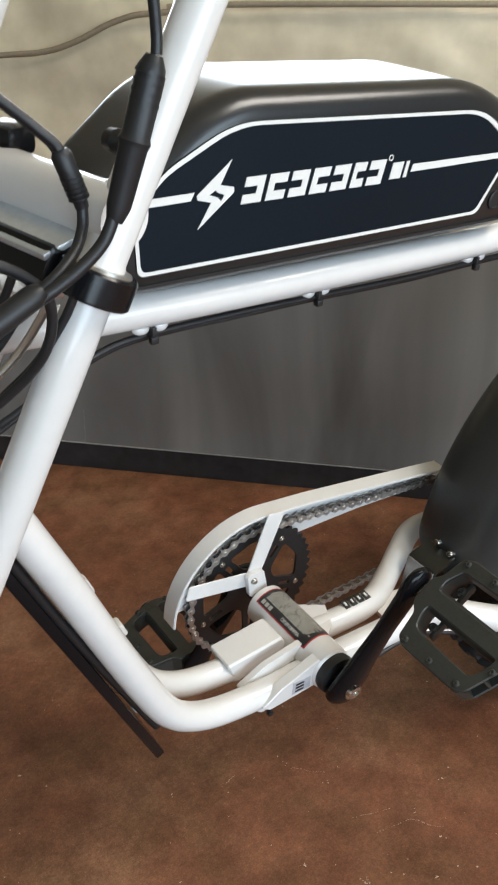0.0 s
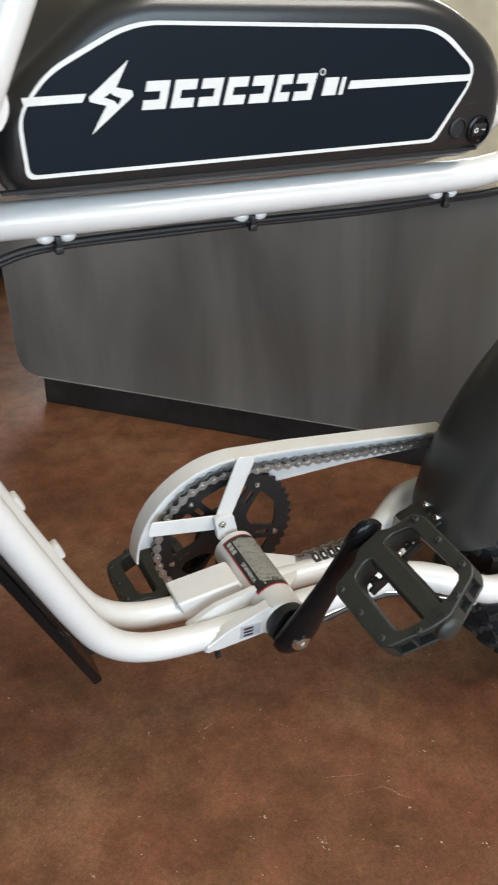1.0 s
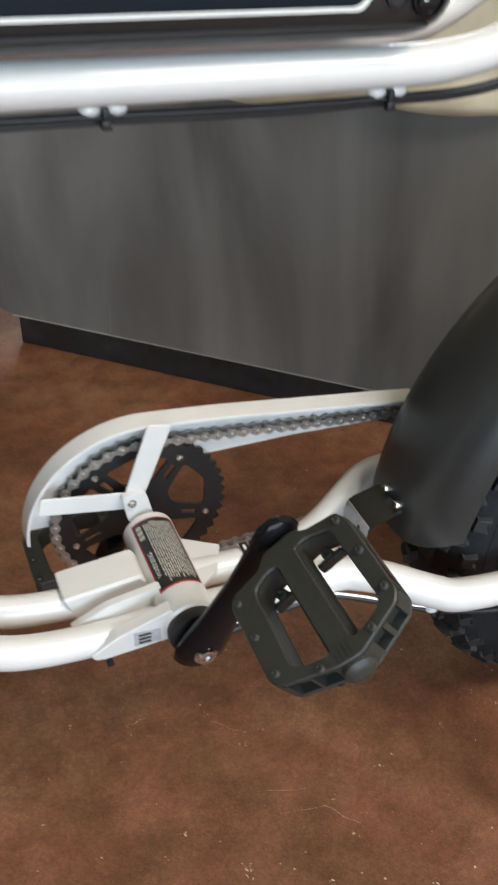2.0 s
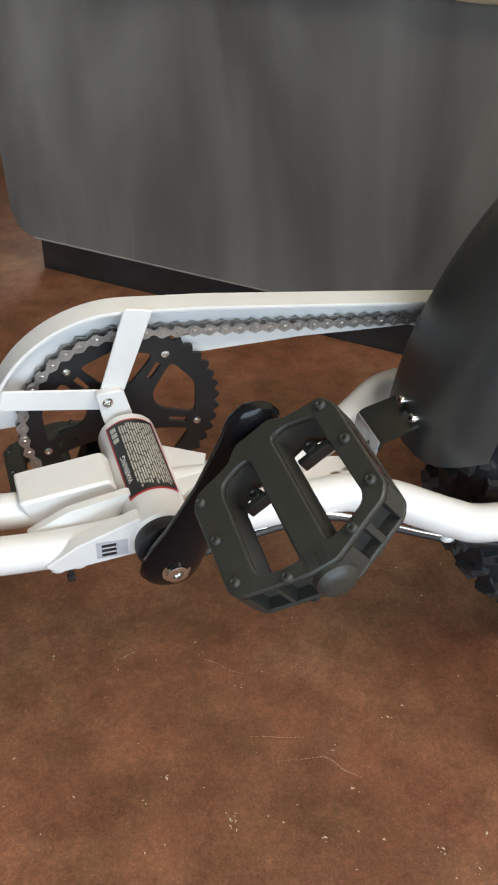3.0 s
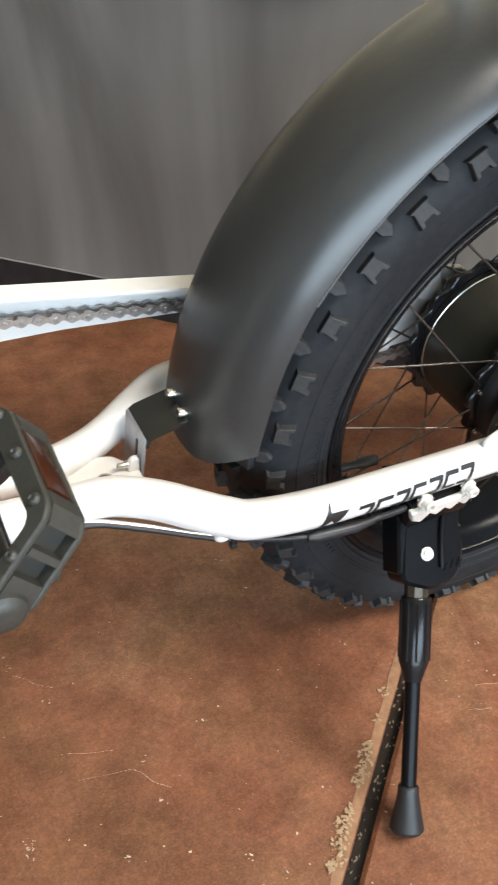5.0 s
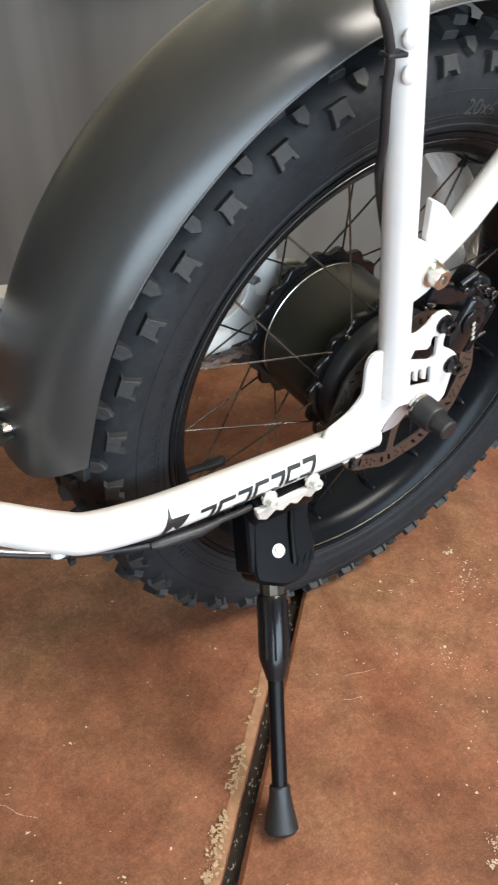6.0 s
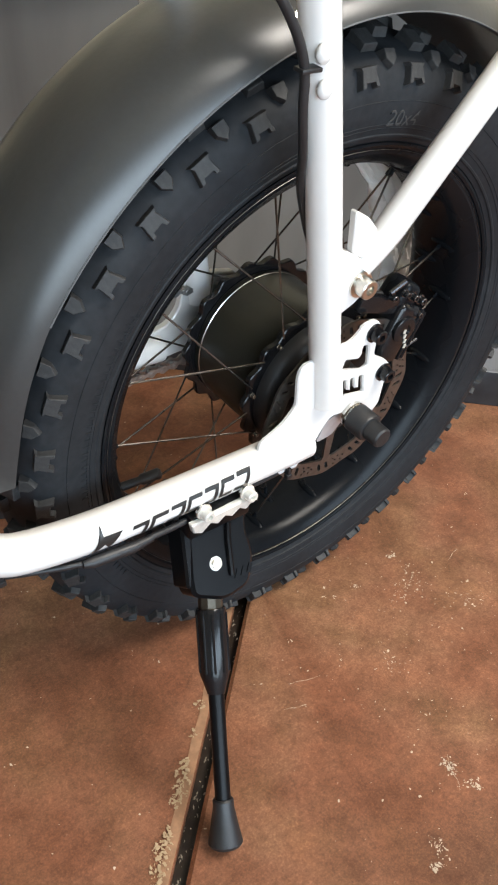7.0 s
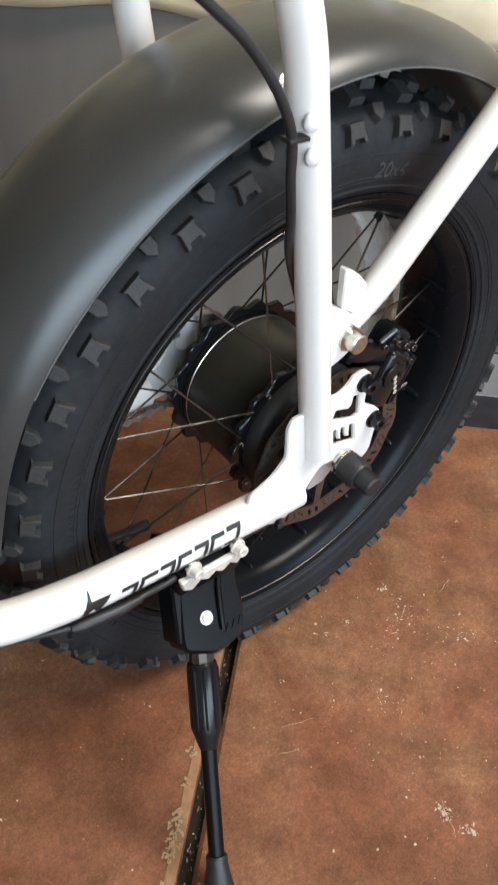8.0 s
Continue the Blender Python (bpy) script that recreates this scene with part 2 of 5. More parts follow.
def fill(loops):
    """A flat mesh in x and z inside the first loop, with the others cut out of it."""
    b = bmesh.new()
    if len(loops) == 1:
        b.faces.new([b.verts.new((x, 0, z)) for x, z in loops[0]])
        return b
    pts, edges = [], []
    for loop in loops:
        n, k = len(loop), len(pts)
        pts += [Vector((x, z)) for x, z in loop]
        edges += [(k + i, k + (i + 1) % n) for i in range(n)]
    out = geometry.delaunay_2d_cdt(pts, edges, [], 0, 1e-7)
    vs = [b.verts.new((q.x, 0, q.y)) for q in out[0]]
    ax, az = np.array([pts[m].x for m, k in edges]), np.array([pts[m].y for m, k in edges])
    bx, bz = np.array([pts[k].x for m, k in edges]), np.array([pts[k].y for m, k in edges])
    rise = np.where(bz == az, 1.0, bz - az)
    for f in out[2]:
        cx, cz = sum(out[0][k].x for k in f) / 3, sum(out[0][k].y for k in f) / 3
        crossed = ((az > cz) != (bz > cz)) & (cx < (bx - ax) * (cz - az) / rise + ax)
        if crossed.sum() % 2:
            b.faces.new([vs[k] for k in f])
    loose = [v for v in b.verts if not v.link_faces]
    bmesh.ops.delete(b, geom=loose, context='VERTS')
    return b


def plate(outline, w0, w1, holes=(), bevel=0.0, bm=None):
    """A plate cut from an outline of (u, v), from w0 to w1 sideways of the bicycle's middle (w counts towards its left)."""
    b = fill([outline, *holes])
    bmesh.ops.translate(b, vec=(0, -w0, 0), verts=b.verts)
    res = bmesh.ops.extrude_face_region(b, geom=b.faces[:])
    bmesh.ops.translate(b, vec=(0, w0 - w1, 0), verts=[g for g in res["geom"] if isinstance(g, bmesh.types.BMVert)])
    bmesh.ops.recalc_face_normals(b, faces=b.faces)
    if bevel:
        sharp = [e for e in b.edges if len(e.link_faces) == 2 and e.calc_face_angle(0) > radians(60)]
        bmesh.ops.bevel(b, geom=sharp, offset=bevel, segments=1, affect='EDGES')
    return join(bm, b)


def round_loop(pts, r, segs=4):
    """An outline with its corners rounded."""
    out = []
    for i, p in enumerate(pts):
        p, a, c = Vector(p), Vector(pts[i - 1]), Vector(pts[(i + 1) % len(pts)])
        rr = r[i] if isinstance(r, (list, tuple)) else r
        d1, d2 = (a - p), (c - p)
        k = min(rr, d1.length * 0.48, d2.length * 0.48)
        s, e = p + d1.normalized() * k, p + d2.normalized() * k
        for j in range(segs + 1):
            t = j / segs
            q = s * (1 - t) ** 2 + p * 2 * t * (1 - t) + e * t * t
            out.append((q.x, q.y))
    return out


def ring_loop(cx, cz, r, segs=16):
    return [(cx + r * math.cos(2 * math.pi * k / segs), cz + r * math.sin(2 * math.pi * k / segs)) for k in range(segs)]


def P(u, w, v):
    """A place on the bicycle: u along it to the rear, w out to its left side, v up."""
    return (u, -w, v)


# ---------------------------------------------------------------- the room
def room():
    # two slabs of floor with an open joint between them; the joint runs from the bench towards the camera
    (ax, ay), (bx, by) = JOINT
    d = Vector((bx - ax, by - ay, 0)).normalized()
    nrm = Vector((-d.y, d.x, 0))
    if nrm.x > 0:
        nrm = -nrm
    a = Vector((ax, ay, 0))
    for sgn, name in ((1, "floor"), (-1, "floor")):
        b = bmesh.new()
        far = 9.0
        rows = []
        for off, z in ((0.0, -0.03), (0.0, -0.004), (0.004, -0.0005), (0.010, 0.0), (far, 0.0)):
            o = nrm * sgn * (off + JOINT_HALF)
            rows.append([b.verts.new(a + o + d * s + Vector((0, 0, z))) for s in (-9, -0.6, 0, 0.15, 0.3, 0.45, 0.6, 1.2, 9)])
        for r, q in zip(rows, rows[1:]):
            for k in range(len(r) - 1):
                b.faces.new((r[k], r[k + 1], q[k + 1], q[k]))
        tagged(part(name, b, FLOOR, smooth=20), "brown acid-stained sealed concrete floor slab, worn and flecked", "floor", kind="structure")
    b = bmesh.new()
    vs = [b.verts.new(a + nrm * (s * 0.03) + d * t + Vector((0, 0, -0.014))) for s, t in ((1, -9), (-1, -9), (-1, 9), (1, 9))]
    b.faces.new(vs)
    tagged(part("floor_joint_bed", b, DARK_GAP), "dark grimy bed of the open floor joint", "joint", kind="structure")


JOINT = ((-0.038, -0.0335), (-0.2655, -0.2475))
JOINT_HALF = 0.0064
room()


def wall_with_window(name, centre, along, width, height, win, thick=0.2, paint=WALLPAINT):
    """An upright wall with one opening: win is (left, right, bottom, top) along the wall."""
    ax = Vector(along)
    up = Vector((0, 0, 1))
    nr = ax.cross(up)
    l, r, bo, to = win
    bm = bmesh.new()
    for s0, s1, z0, z1 in ((-width / 2, l, 0, height), (r, width / 2, 0, height), (l, r, 0, bo), (l, r, to, height)):
        if s1 - s0 > 0.01 and z1 - z0 > 0.01:
            vs = []
            for k in (-0.5, 0.5):
                vs.append([bm.verts.new(Vector(centre) + ax * s + up * z + nr * (k * thick)) for s, z in ((s0, z0), (s1, z0), (s1, z1), (s0, z1))])
            for i in range(4):
                bm.faces.new((vs[0][i], vs[0][(i + 1) % 4], vs[1][(i + 1) % 4], vs[1][i]))
            bm.faces.new(vs[0])
            bm.faces.new(vs[1])
    tagged(part(name, bm, paint), "plain painted shop wall with a window opening", "wall", kind="structure")


wall_with_window("wall_north", (0, 4.6, 0), (1, 0, 0), 9.4, 3.2, (0.2, 4.2, 1.0, 2.9))
wall_with_window("wall_south", (0, -3.6, 0), (1, 0, 0), 9.4, 3.2, (-3.1, 1.5, 0.3, 1.8), paint=BLUE_BOUNCE)
wall_with_window("wall_west", (-4.6, 0.5, 0), (0, 1, 0), 8.4, 3.2, (-0.1, -0.1, 0, 0))
wall_with_window("wall_east", (4.6, 0.5, 0), (0, 1, 0), 8.4, 3.2, (-0.1, -0.1, 0, 0))
tagged(part("ceiling", block((9.6, 8.8, 0.2), (0, 0.5, 3.3)), CEILING), "plain dull ceiling", "ceiling", kind="structure")


# unseen fixture, added to carry the overhead area lamp
def added_ceiling_light():
    root = new("added_ceiling_light")
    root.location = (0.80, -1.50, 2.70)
    tagged(root, "unseen flat white panel lamp, added on rods below the shop ceiling", "ceiling light")
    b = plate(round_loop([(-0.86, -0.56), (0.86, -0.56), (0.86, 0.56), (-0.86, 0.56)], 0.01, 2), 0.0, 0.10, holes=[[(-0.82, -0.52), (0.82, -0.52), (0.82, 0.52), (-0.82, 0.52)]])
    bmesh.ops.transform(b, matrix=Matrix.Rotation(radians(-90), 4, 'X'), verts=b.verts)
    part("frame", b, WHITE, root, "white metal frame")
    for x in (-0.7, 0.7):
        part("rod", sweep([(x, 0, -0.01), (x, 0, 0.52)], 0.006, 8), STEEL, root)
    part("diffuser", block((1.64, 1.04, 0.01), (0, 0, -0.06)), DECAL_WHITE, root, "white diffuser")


added_ceiling_light()


def counter():
    root = new("counter")
    root.location = (-1.35, 2.25, 0)
    tagged(root, "dark low shop counter standing behind the bench", "counter")
    part("plinth", block((2.2, 0.56, 0.10), (0, 0.02, 0.05), bevel=0.003), KICK, root)
    part("body", block((2.24, 0.60, 0.50), (0, 0, 0.352), bevel=0.005), KICK, root, "dark counter body")
    part("top", block((2.30, 0.66, 0.03), (0, 0, 0.618), bevel=0.006), KICK, root)


# ---------------------------------------------------------------- the bench behind the bicycle
BENCH = Vector((-0.056, 0.62, 0.0))
ALONG = Vector((0.697, -0.717, 0.0)).normalized()
OUT = Vector((-0.717, -0.697, 0.0)).normalized()


def bench_m():
    """Local x along the bench front, y out of it towards the bicycle, z up."""
    m = Matrix.Identity(4)
    for i, v in enumerate((ALONG, OUT, Vector((0, 0, 1)))):
        m.col[i][:3] = v
    m.translation = BENCH
    return m


def bench():
    root = new("bench")
    root.matrix_world = bench_m()
    tagged(root, "long bench with dark scuffed panel front and black toe kick", "bench")
    b = bmesh.new()
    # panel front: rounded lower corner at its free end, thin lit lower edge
    pts = round_loop([(-0.677, 0.0685), (2.6, 0.067), (2.6, 0.56), (-0.70, 0.56)], [0.046, 0.002, 0.002, 0.002], 6)
    lo = [b.verts.new((x, 0.0, z)) for x, z in pts]
    hi = [b.verts.new((x, -0.03, z)) for x, z in pts]
    b.faces.new(lo)
    b.faces.new(hi)
    for i in range(len(lo)):
        b.faces.new((lo[i], lo[(i + 1) % len(lo)], hi[(i + 1) % len(lo)], hi[i]))
    bmesh.ops.bevel(b, geom=[e for e in b.edges if all(abs(v.co.y) < 1e-5 for v in e.verts)], offset=0.003, segments=2, affect='EDGES')
    part("front_panel", b, PANEL, root, "dark brown-grey laminate panel with scuffs", smooth=20)
    part("toe_kick", block((3.2, 0.03, 0.067), (0.97, -0.030, 0.0335), bevel=0.002), KICK, root, "black toe kick board")
    part("body", block((3.2, 0.6, 0.49), (0.97, -0.335, 0.312), bevel=0.004), PANEL, root)
    part("scratch", block((0.0016, 0.0006, 0.075), (-0.408, 0.0004, 0.106), (0, 2, 0)), material("pale_scratch", (0.17, 0.165, 0.155), 0.5, grain=0.3, scale=80), root, "pale upright scratch")
    # pale strip under the panel, standing in for light caught on its edge
    part("edge_strip", sweep([(-0.632, -0.001, 0.0672), (2.6, -0.004, 0.0655)], 0.0022, 6), material("pale_lit_edge", (0.30, 0.29, 0.27), 0.4, grain=0.3, scale=60), root, "pale lower edge of the panel, its lit look painted in")


bench()
counter()


def cover():
    """The padded cover that hangs over the bench and rises behind the bicycle."""
    root = new("upholstered_backrest")
    root.matrix_world = bench_m()
    tagged(root, "beige leatherette cover with soft folds hanging over the bench", "upholstery")
    b = bmesh.new()
    nx, nz = 150, 34
    grid = []
    for j in range(nz + 1):
        row = []
        for i in range(nx + 1):
            x = -0.85 + 3.4 * i / nx
            k = j / nz
            hem = 0.530 + 0.008 * math.sin(x * 9.0) + 0.006 * math.sin(x * 23.0 + 1.0)
            z = hem + (0.93 - hem) * k
            fold = 0.010 * math.sin(x * 12 + 2.5 * math.sin(k * 3)) * (1 - k) + 0.016 * noise.noise(Vector((x * 4.5, k * 2.2, 1.0))) + 0.007 * noise.noise(Vector((x * 14 + k * 5, k * 7, 4.0)))
            y = 0.018 + fold + 0.03 * math.sin(k * math.pi) * 0.5
            if k > 0.9:
                y -= (k - 0.9) ** 2 * 6.0
            row.append(b.verts.new((x, y, z)))
        grid.append(row)
    top = [b.verts.new((v.co.x, v.co.y - 0.42, 0.925)) for v in grid[-1]]
    grid.append(top)
    for r, q in zip(grid, grid[1:]):
        for k in range(nx):
            b.faces.new((r[k], r[k + 1], q[k + 1], q[k]))
    ob = part("cover", b, BEIGE, root, smooth=80)
    sol = ob.modifiers.new("thickness", 'SOLIDIFY')
    sol.thickness, sol.offset = 0.006, -1
    # the shadow of a fold, put in as a brown strip along the cover
    fold_line = curve_points([(-0.9, 0.046, 0.765), (-0.5, 0.046, 0.798), (-0.40, 0.046, 0.806), (-0.34, 0.046, 0.823), (-0.27, 0.045, 0.853), (-0.19, 0.044, 0.865), (0.1, 0.042, 0.878), (2.5, 0.042, 0.88)], 8)
    part("fold_shade", sweep([q - Vector((0, 0.0035, 0)) for q in fold_line], 0.0045, 12), FOLD_SHADE, root, "soft brown strip, painted shade of a fold in the cover")


cover()


# ---------------------------------------------------------------- the bicycle
LEAN = 5.5
bike = new("electric_bicycle")
bike.matrix_world = pose(0, 0, 0, LEAN)
tagged(bike, "white fat-tyred electric bicycle leaning on its black kickstand", "bicycle")

HUB = Vector((0, 0, 0.293))
BBU, BBV = -0.541, 0.313
RING = 0.003
RINGV = BBV - 0.003


def group(name, parent=bike, place=(0, 0, 0), label=""):
    ob = new(name)
    ob.parent = parent
    ob.location = place
    if label:
        ob["label"] = label
    return ob


def bolt(name, place, axis, r, length, mat, parent, label="", socket=True):
    """A cap screw: round head with a recessed socket, on a washer."""
    prof = [(0, r * 1.35), (length * 0.18, r * 1.35), (length * 0.18, r), (length * 0.92, r), (length, r * 0.88)]
    prof += [(length, r * 0.5), (length * 0.6, r * 0.45)] if socket else [(length * 1.1, r * 0.4)]
    return part(name, lathe(prof, place, axis, 16), mat, parent, label)


LEFT = (0, -1, 0)


def slanted_block(x, width, z0, z1, lean, up):
    """The outline of a slanted block with one level groove, cut from its one side or the other."""
    def at(f, k):
        return (x + f * (width - 0.003) + lean * k, z0 + (z1 - z0) * k)
    if up:
        return [at(0, 0), at(1, 0), at(1, 0.34), at(0.34, 0.34), at(0.34, 0.64), at(1, 0.64), at(1, 1), at(0, 1)]
    return [at(0, 0), at(1, 0), at(1, 1), at(0, 1), at(0, 0.64), at(0.66, 0.64), at(0.66, 0.34), at(0, 0.34)]


def frame_parts():
    tubes = {
        "top_tube": ([(-0.8754, 0.0034, 0.7189), (-0.8189, 0.0137, 0.7154), (-0.6955, 0.0199, 0.7143), (-0.5413, 0.0209, 0.7133), (-0.4180, 0.0209, 0.7128), (-0.3717, 0.0219, 0.7154), (-0.3306, 0.0240, 0.7272), (-0.2511, 0.0428, 0.7731), (-0.1700, 0.0660, 0.8000)], 0.0118, "white painted top tube"),
        "down_tube": ([(-0.872, 0.022, 0.685), (-0.8260, 0.033, 0.585), (-0.7995, 0.035, 0.5275), (-0.7805, 0.035, 0.4835), (-0.7600, 0.035, 0.4365), (-0.7365, 0.035, 0.385), (-0.7155, 0.035, 0.346), (-0.690, 0.035, 0.3225),
                       (-0.655, 0.035, 0.3095), (-0.60, 0.035, 0.3035), (-0.56, 0.035, 0.3045)], 0.0133, "white painted down tube"),
        "seat_stay": ([(-0.034, 0.09, 0.318), (-0.045, 0.09, 0.370), (-0.074, 0.09, 0.50), (-0.0975, 0.089, 0.60), (-0.107, 0.087, 0.640),
                       (-0.122, 0.083, 0.680), (-0.148, 0.075, 0.74), (-0.17, 0.066, 0.800)], 0.0125, "white painted seat stay"),
    }
    for name, (pts, r, label) in tubes.items():
        for s in (1, -1):
            side = [P(u, s * w, v) for u, w, v in pts]
            if name == "top_tube" and s < 0:
                side = [P(u, -0.050 - 0.016 * min(1, max(0, (u + 0.35) / 0.18)), v) for u, w, v in pts]
            if name == "down_tube" and s < 0:
                side = [P(u, 0.004 - 0.011 * min(1, (u + 0.89) / 0.1), v) for u, w, v in pts]
            part(name, sweep(curve_points(side, 8), r, 20), WHITE, bike, label)
    near = [(-0.535, 0.034, 0.302), (-0.44, 0.035, 0.299), (-0.400, 0.036, 0.299), (-0.380, 0.043, 0.299), (-0.360, 0.055, 0.298), (-0.340, 0.068, 0.294), (-0.322, 0.077, 0.289),
            (-0.302, 0.084, 0.285), (-0.25, 0.088, 0.281), (-0.17, 0.088, 0.2785), (-0.078, 0.088, 0.278), (-0.046, 0.088, 0.279)]
    far = [(-0.535, -0.006, 0.302), (-0.46, -0.006, 0.298), (-0.425, -0.012, 0.296), (-0.397, -0.026, 0.290), (-0.372, -0.040, 0.289), (-0.340, -0.057, 0.297),
           (-0.315, -0.070, 0.301), (-0.285, -0.082, 0.295), (-0.25, -0.088, 0.287), (-0.17, -0.088, 0.280), (-0.078, -0.088, 0.278)]
    for pts, r in ((near, 0.0150), (far, 0.0138)):
        part("chainstay", sweep(curve_points([P(*q) for q in pts], 8), r, 20), WHITE, bike, "white painted chainstay")
    # rear brace tubes bolted to lugs on the seat stays
    for s in (1, -1):
        pts = [P(-0.022, s * 0.088, 0.436), P(-0.012, s * 0.088, 0.448), P(0.000, s * 0.088, 0.463), P(0.080, s * 0.088, 0.562), P(0.17, s * 0.088, 0.675)]
        brace = part("rear_brace", sweep(pts, [0.008, 0.010, 0.0118, 0.0118, 0.0118], 18), WHITE, bike, "white painted rear brace tube")
        if s < 0:
            continue
        lug = round_loop([(-0.066, 0.466), (-0.053, 0.461), (-0.036, 0.453), (-0.018, 0.440), (-0.010, 0.424), (-0.022, 0.410), (-0.040, 0.402), (-0.060, 0.395)], 0.008, 3)
        part("lug", plate(lug, s * 0.083, s * 0.092, bevel=0.001), WHITE, bike)
        fin = round_loop([(-0.0415, 0.487), (-0.027, 0.479), (-0.014, 0.466), (-0.020, 0.444), (-0.037, 0.452)], 0.004, 3)
        part("fin", plate(fin, s * 0.084, s * 0.091, bevel=0.001), WHITE, brace)
        bolt("brace_bolt", P(-0.0235, s * 0.0915, 0.4255), (0, -s, 0), 0.0080, 0.012, BRASSY, bike, "brassy hex-socket bolt")
    # bottom bracket shell, boxed gusset and fins in front of it, wing behind it
    shell = [(-0.056, 0.012), (-0.058, 0.0205), (-0.056, 0.0225), (0.052, 0.0225), (0.054, 0.0205), (0.054, 0.012)]
    part("bottom_bracket_shell", lathe(shell, P(BBU, 0, BBV), segs=40), WHITE, bike, "white bottom bracket shell")
    b = plate(round_loop([(-0.631, 0.3235), (-0.566, 0.3290), (-0.552, 0.300), (-0.622, 0.296)], 0.004, 3), -0.028, 0.006, bevel=0.002)
    part("gusset", b, WHITE, bike, "white boxed gusset")
    part("gusset", plate(round_loop([(-0.630, 0.310), (-0.600, 0.325), (-0.556, 0.332), (-0.552, 0.300), (-0.622, 0.298)], 0.004, 3), 0.018, 0.024), WHITE, bike)
    part("gusset", plate(round_loop([(-0.622, 0.304), (-0.600, 0.318), (-0.556, 0.333), (-0.548, 0.300), (-0.612, 0.297)], 0.003, 3), 0.0400, 0.0512, bevel=0.0008), WHITE, bike, "white fin beside the bottom bracket")
    b = bmesh.new()
    corners = [(-0.526, -0.044), (-0.488, -0.020), (-0.500, 0.006), (-0.522, 0.022)]
    lo, hi = ([b.verts.new(P(u, w, v)) for u, w in corners] for v in (0.309, 0.313))
    b.faces.new(lo), b.faces.new(hi)
    for i in range(4):
        b.faces.new((lo[i], lo[(i + 1) % 4], hi[(i + 1) % 4], hi[i]))
    part("wing", b, WHITE, bike, "white wing plate behind the bottom bracket")
    part("sticker", plate([(-0.587, 0.3185), (-0.5655, 0.3165), (-0.5655, 0.3020), (-0.587, 0.3030)], 0.0512, 0.0516), material("grey_sticker", (0.42, 0.41, 0.43), 0.5, grain=0.15, scale=300), bike, "small grey square sticker")
    for k in range(3):
        z = 0.3140 - k * 0.0042
        part("sticker_print", plate([(-0.5835, z + 0.0014), (-0.5735, z + 0.0010), (-0.5735, z - 0.0014), (-0.5835, z - 0.0010)], 0.0516, 0.0519), DECAL_BLACK, bike, "dark bar of print")
    # bridge between the chainstays, with a hole and a bolt tab
    b = bmesh.new()
    pts = round_loop([(-0.425, -0.010), (-0.394, -0.018), (-0.376, -0.014), (-0.369, -0.005), (-0.361, 0.004), (-0.362, 0.034), (-0.405, 0.030), (-0.425, 0.022)], 0.004, 3)
    hole = ring_loop(-0.388, 0.0085, 0.0062, 16)
    lo, hi = ([[b.verts.new(P(u, w, v)) for u, w in ring] for ring in (pts, hole)] for v in (0.284, 0.288))
    for a, c in zip(lo, hi):
        for i in range(len(a)):
            b.faces.new((a[i], a[(i + 1) % len(a)], c[(i + 1) % len(a)], c[i]))
    for rings in (lo, hi):
        edges = [b.edges.get((ring[i], ring[(i + 1) % len(ring)])) for ring in rings for i in range(len(ring))]
        bmesh.ops.triangle_fill(b, use_beauty=True, edges=edges)
    part("bridge", b, WHITE, bike, "white bridge plate between the chainstays")
    part("bridge_bush", lathe([(0, 0.0046), (0, 0.0062), (0.0046, 0.0062), (0.0046, 0.0046)], P(-0.388, 0.0085, 0.2838), (0, 0, 1), 16, closed=True), BRASSY, bike)
    tab = round_loop([(-0.3700, 0.286), (-0.3700, 0.2965), (-0.3660, 0.3010), (-0.3610, 0.3000), (-0.3600, 0.286)], 0.003, 3)
    part("bridge_tab", plate(tab, 0.0035, 0.0080, bevel=0.001), WHITE, bike)
    bolt("bridge_bolt", P(-0.3695, 0.0055, 0.2945), (-1, 0, 0), 0.0022, 0.008, STEEL, bike)
    # dropout plates
    slots = [round_loop([(-0.0220, 0.3450), (-0.0200, 0.3545), (-0.0055, 0.3505), (-0.0020, 0.3545), (-0.0024, 0.3625), (0.0040, 0.3608), (0.0080, 0.3400), (0.0030, 0.3375)], 0.0012, 2),
             round_loop([(-0.0174, 0.3329), (-0.0140, 0.3320), (-0.0107, 0.3208), (-0.0066, 0.3195), (-0.0089, 0.3321), (-0.0057, 0.3318), (-0.0016, 0.3197), (0.0032, 0.3188), (0.0008, 0.3314), (0.0048, 0.3309), (0.0106, 0.3112), (-0.0132, 0.3152)], 0.0008, 2)]
    out = round_loop([(-0.100, 0.300), (-0.078, 0.311), (-0.0665, 0.325), (-0.0705, 0.356), (-0.0660, 0.3655), (-0.050, 0.3660), (-0.033, 0.3720), (-0.020, 0.3705), (-0.0115, 0.3760), (-0.0065, 0.3835), (0.006, 0.3855), (0.0165, 0.375),
                      (0.0125, 0.362), (0.0135, 0.348), (0.030, 0.3385), (0.0385, 0.329), (0.0355, 0.316), (0.035, 0.290), (0.026, 0.281), (0.006, 0.2815), (-0.006, 0.296), (-0.024, 0.298), (-0.033, 0.284), (-0.042, 0.264), (-0.078, 0.262), (-0.100, 0.264)], 0.005, 3)
    part("dropout", plate(out, 0.0872, 0.092, holes=slots, bevel=0.0012), WHITE, bike, "white dropout plate with slotted cut-outs")
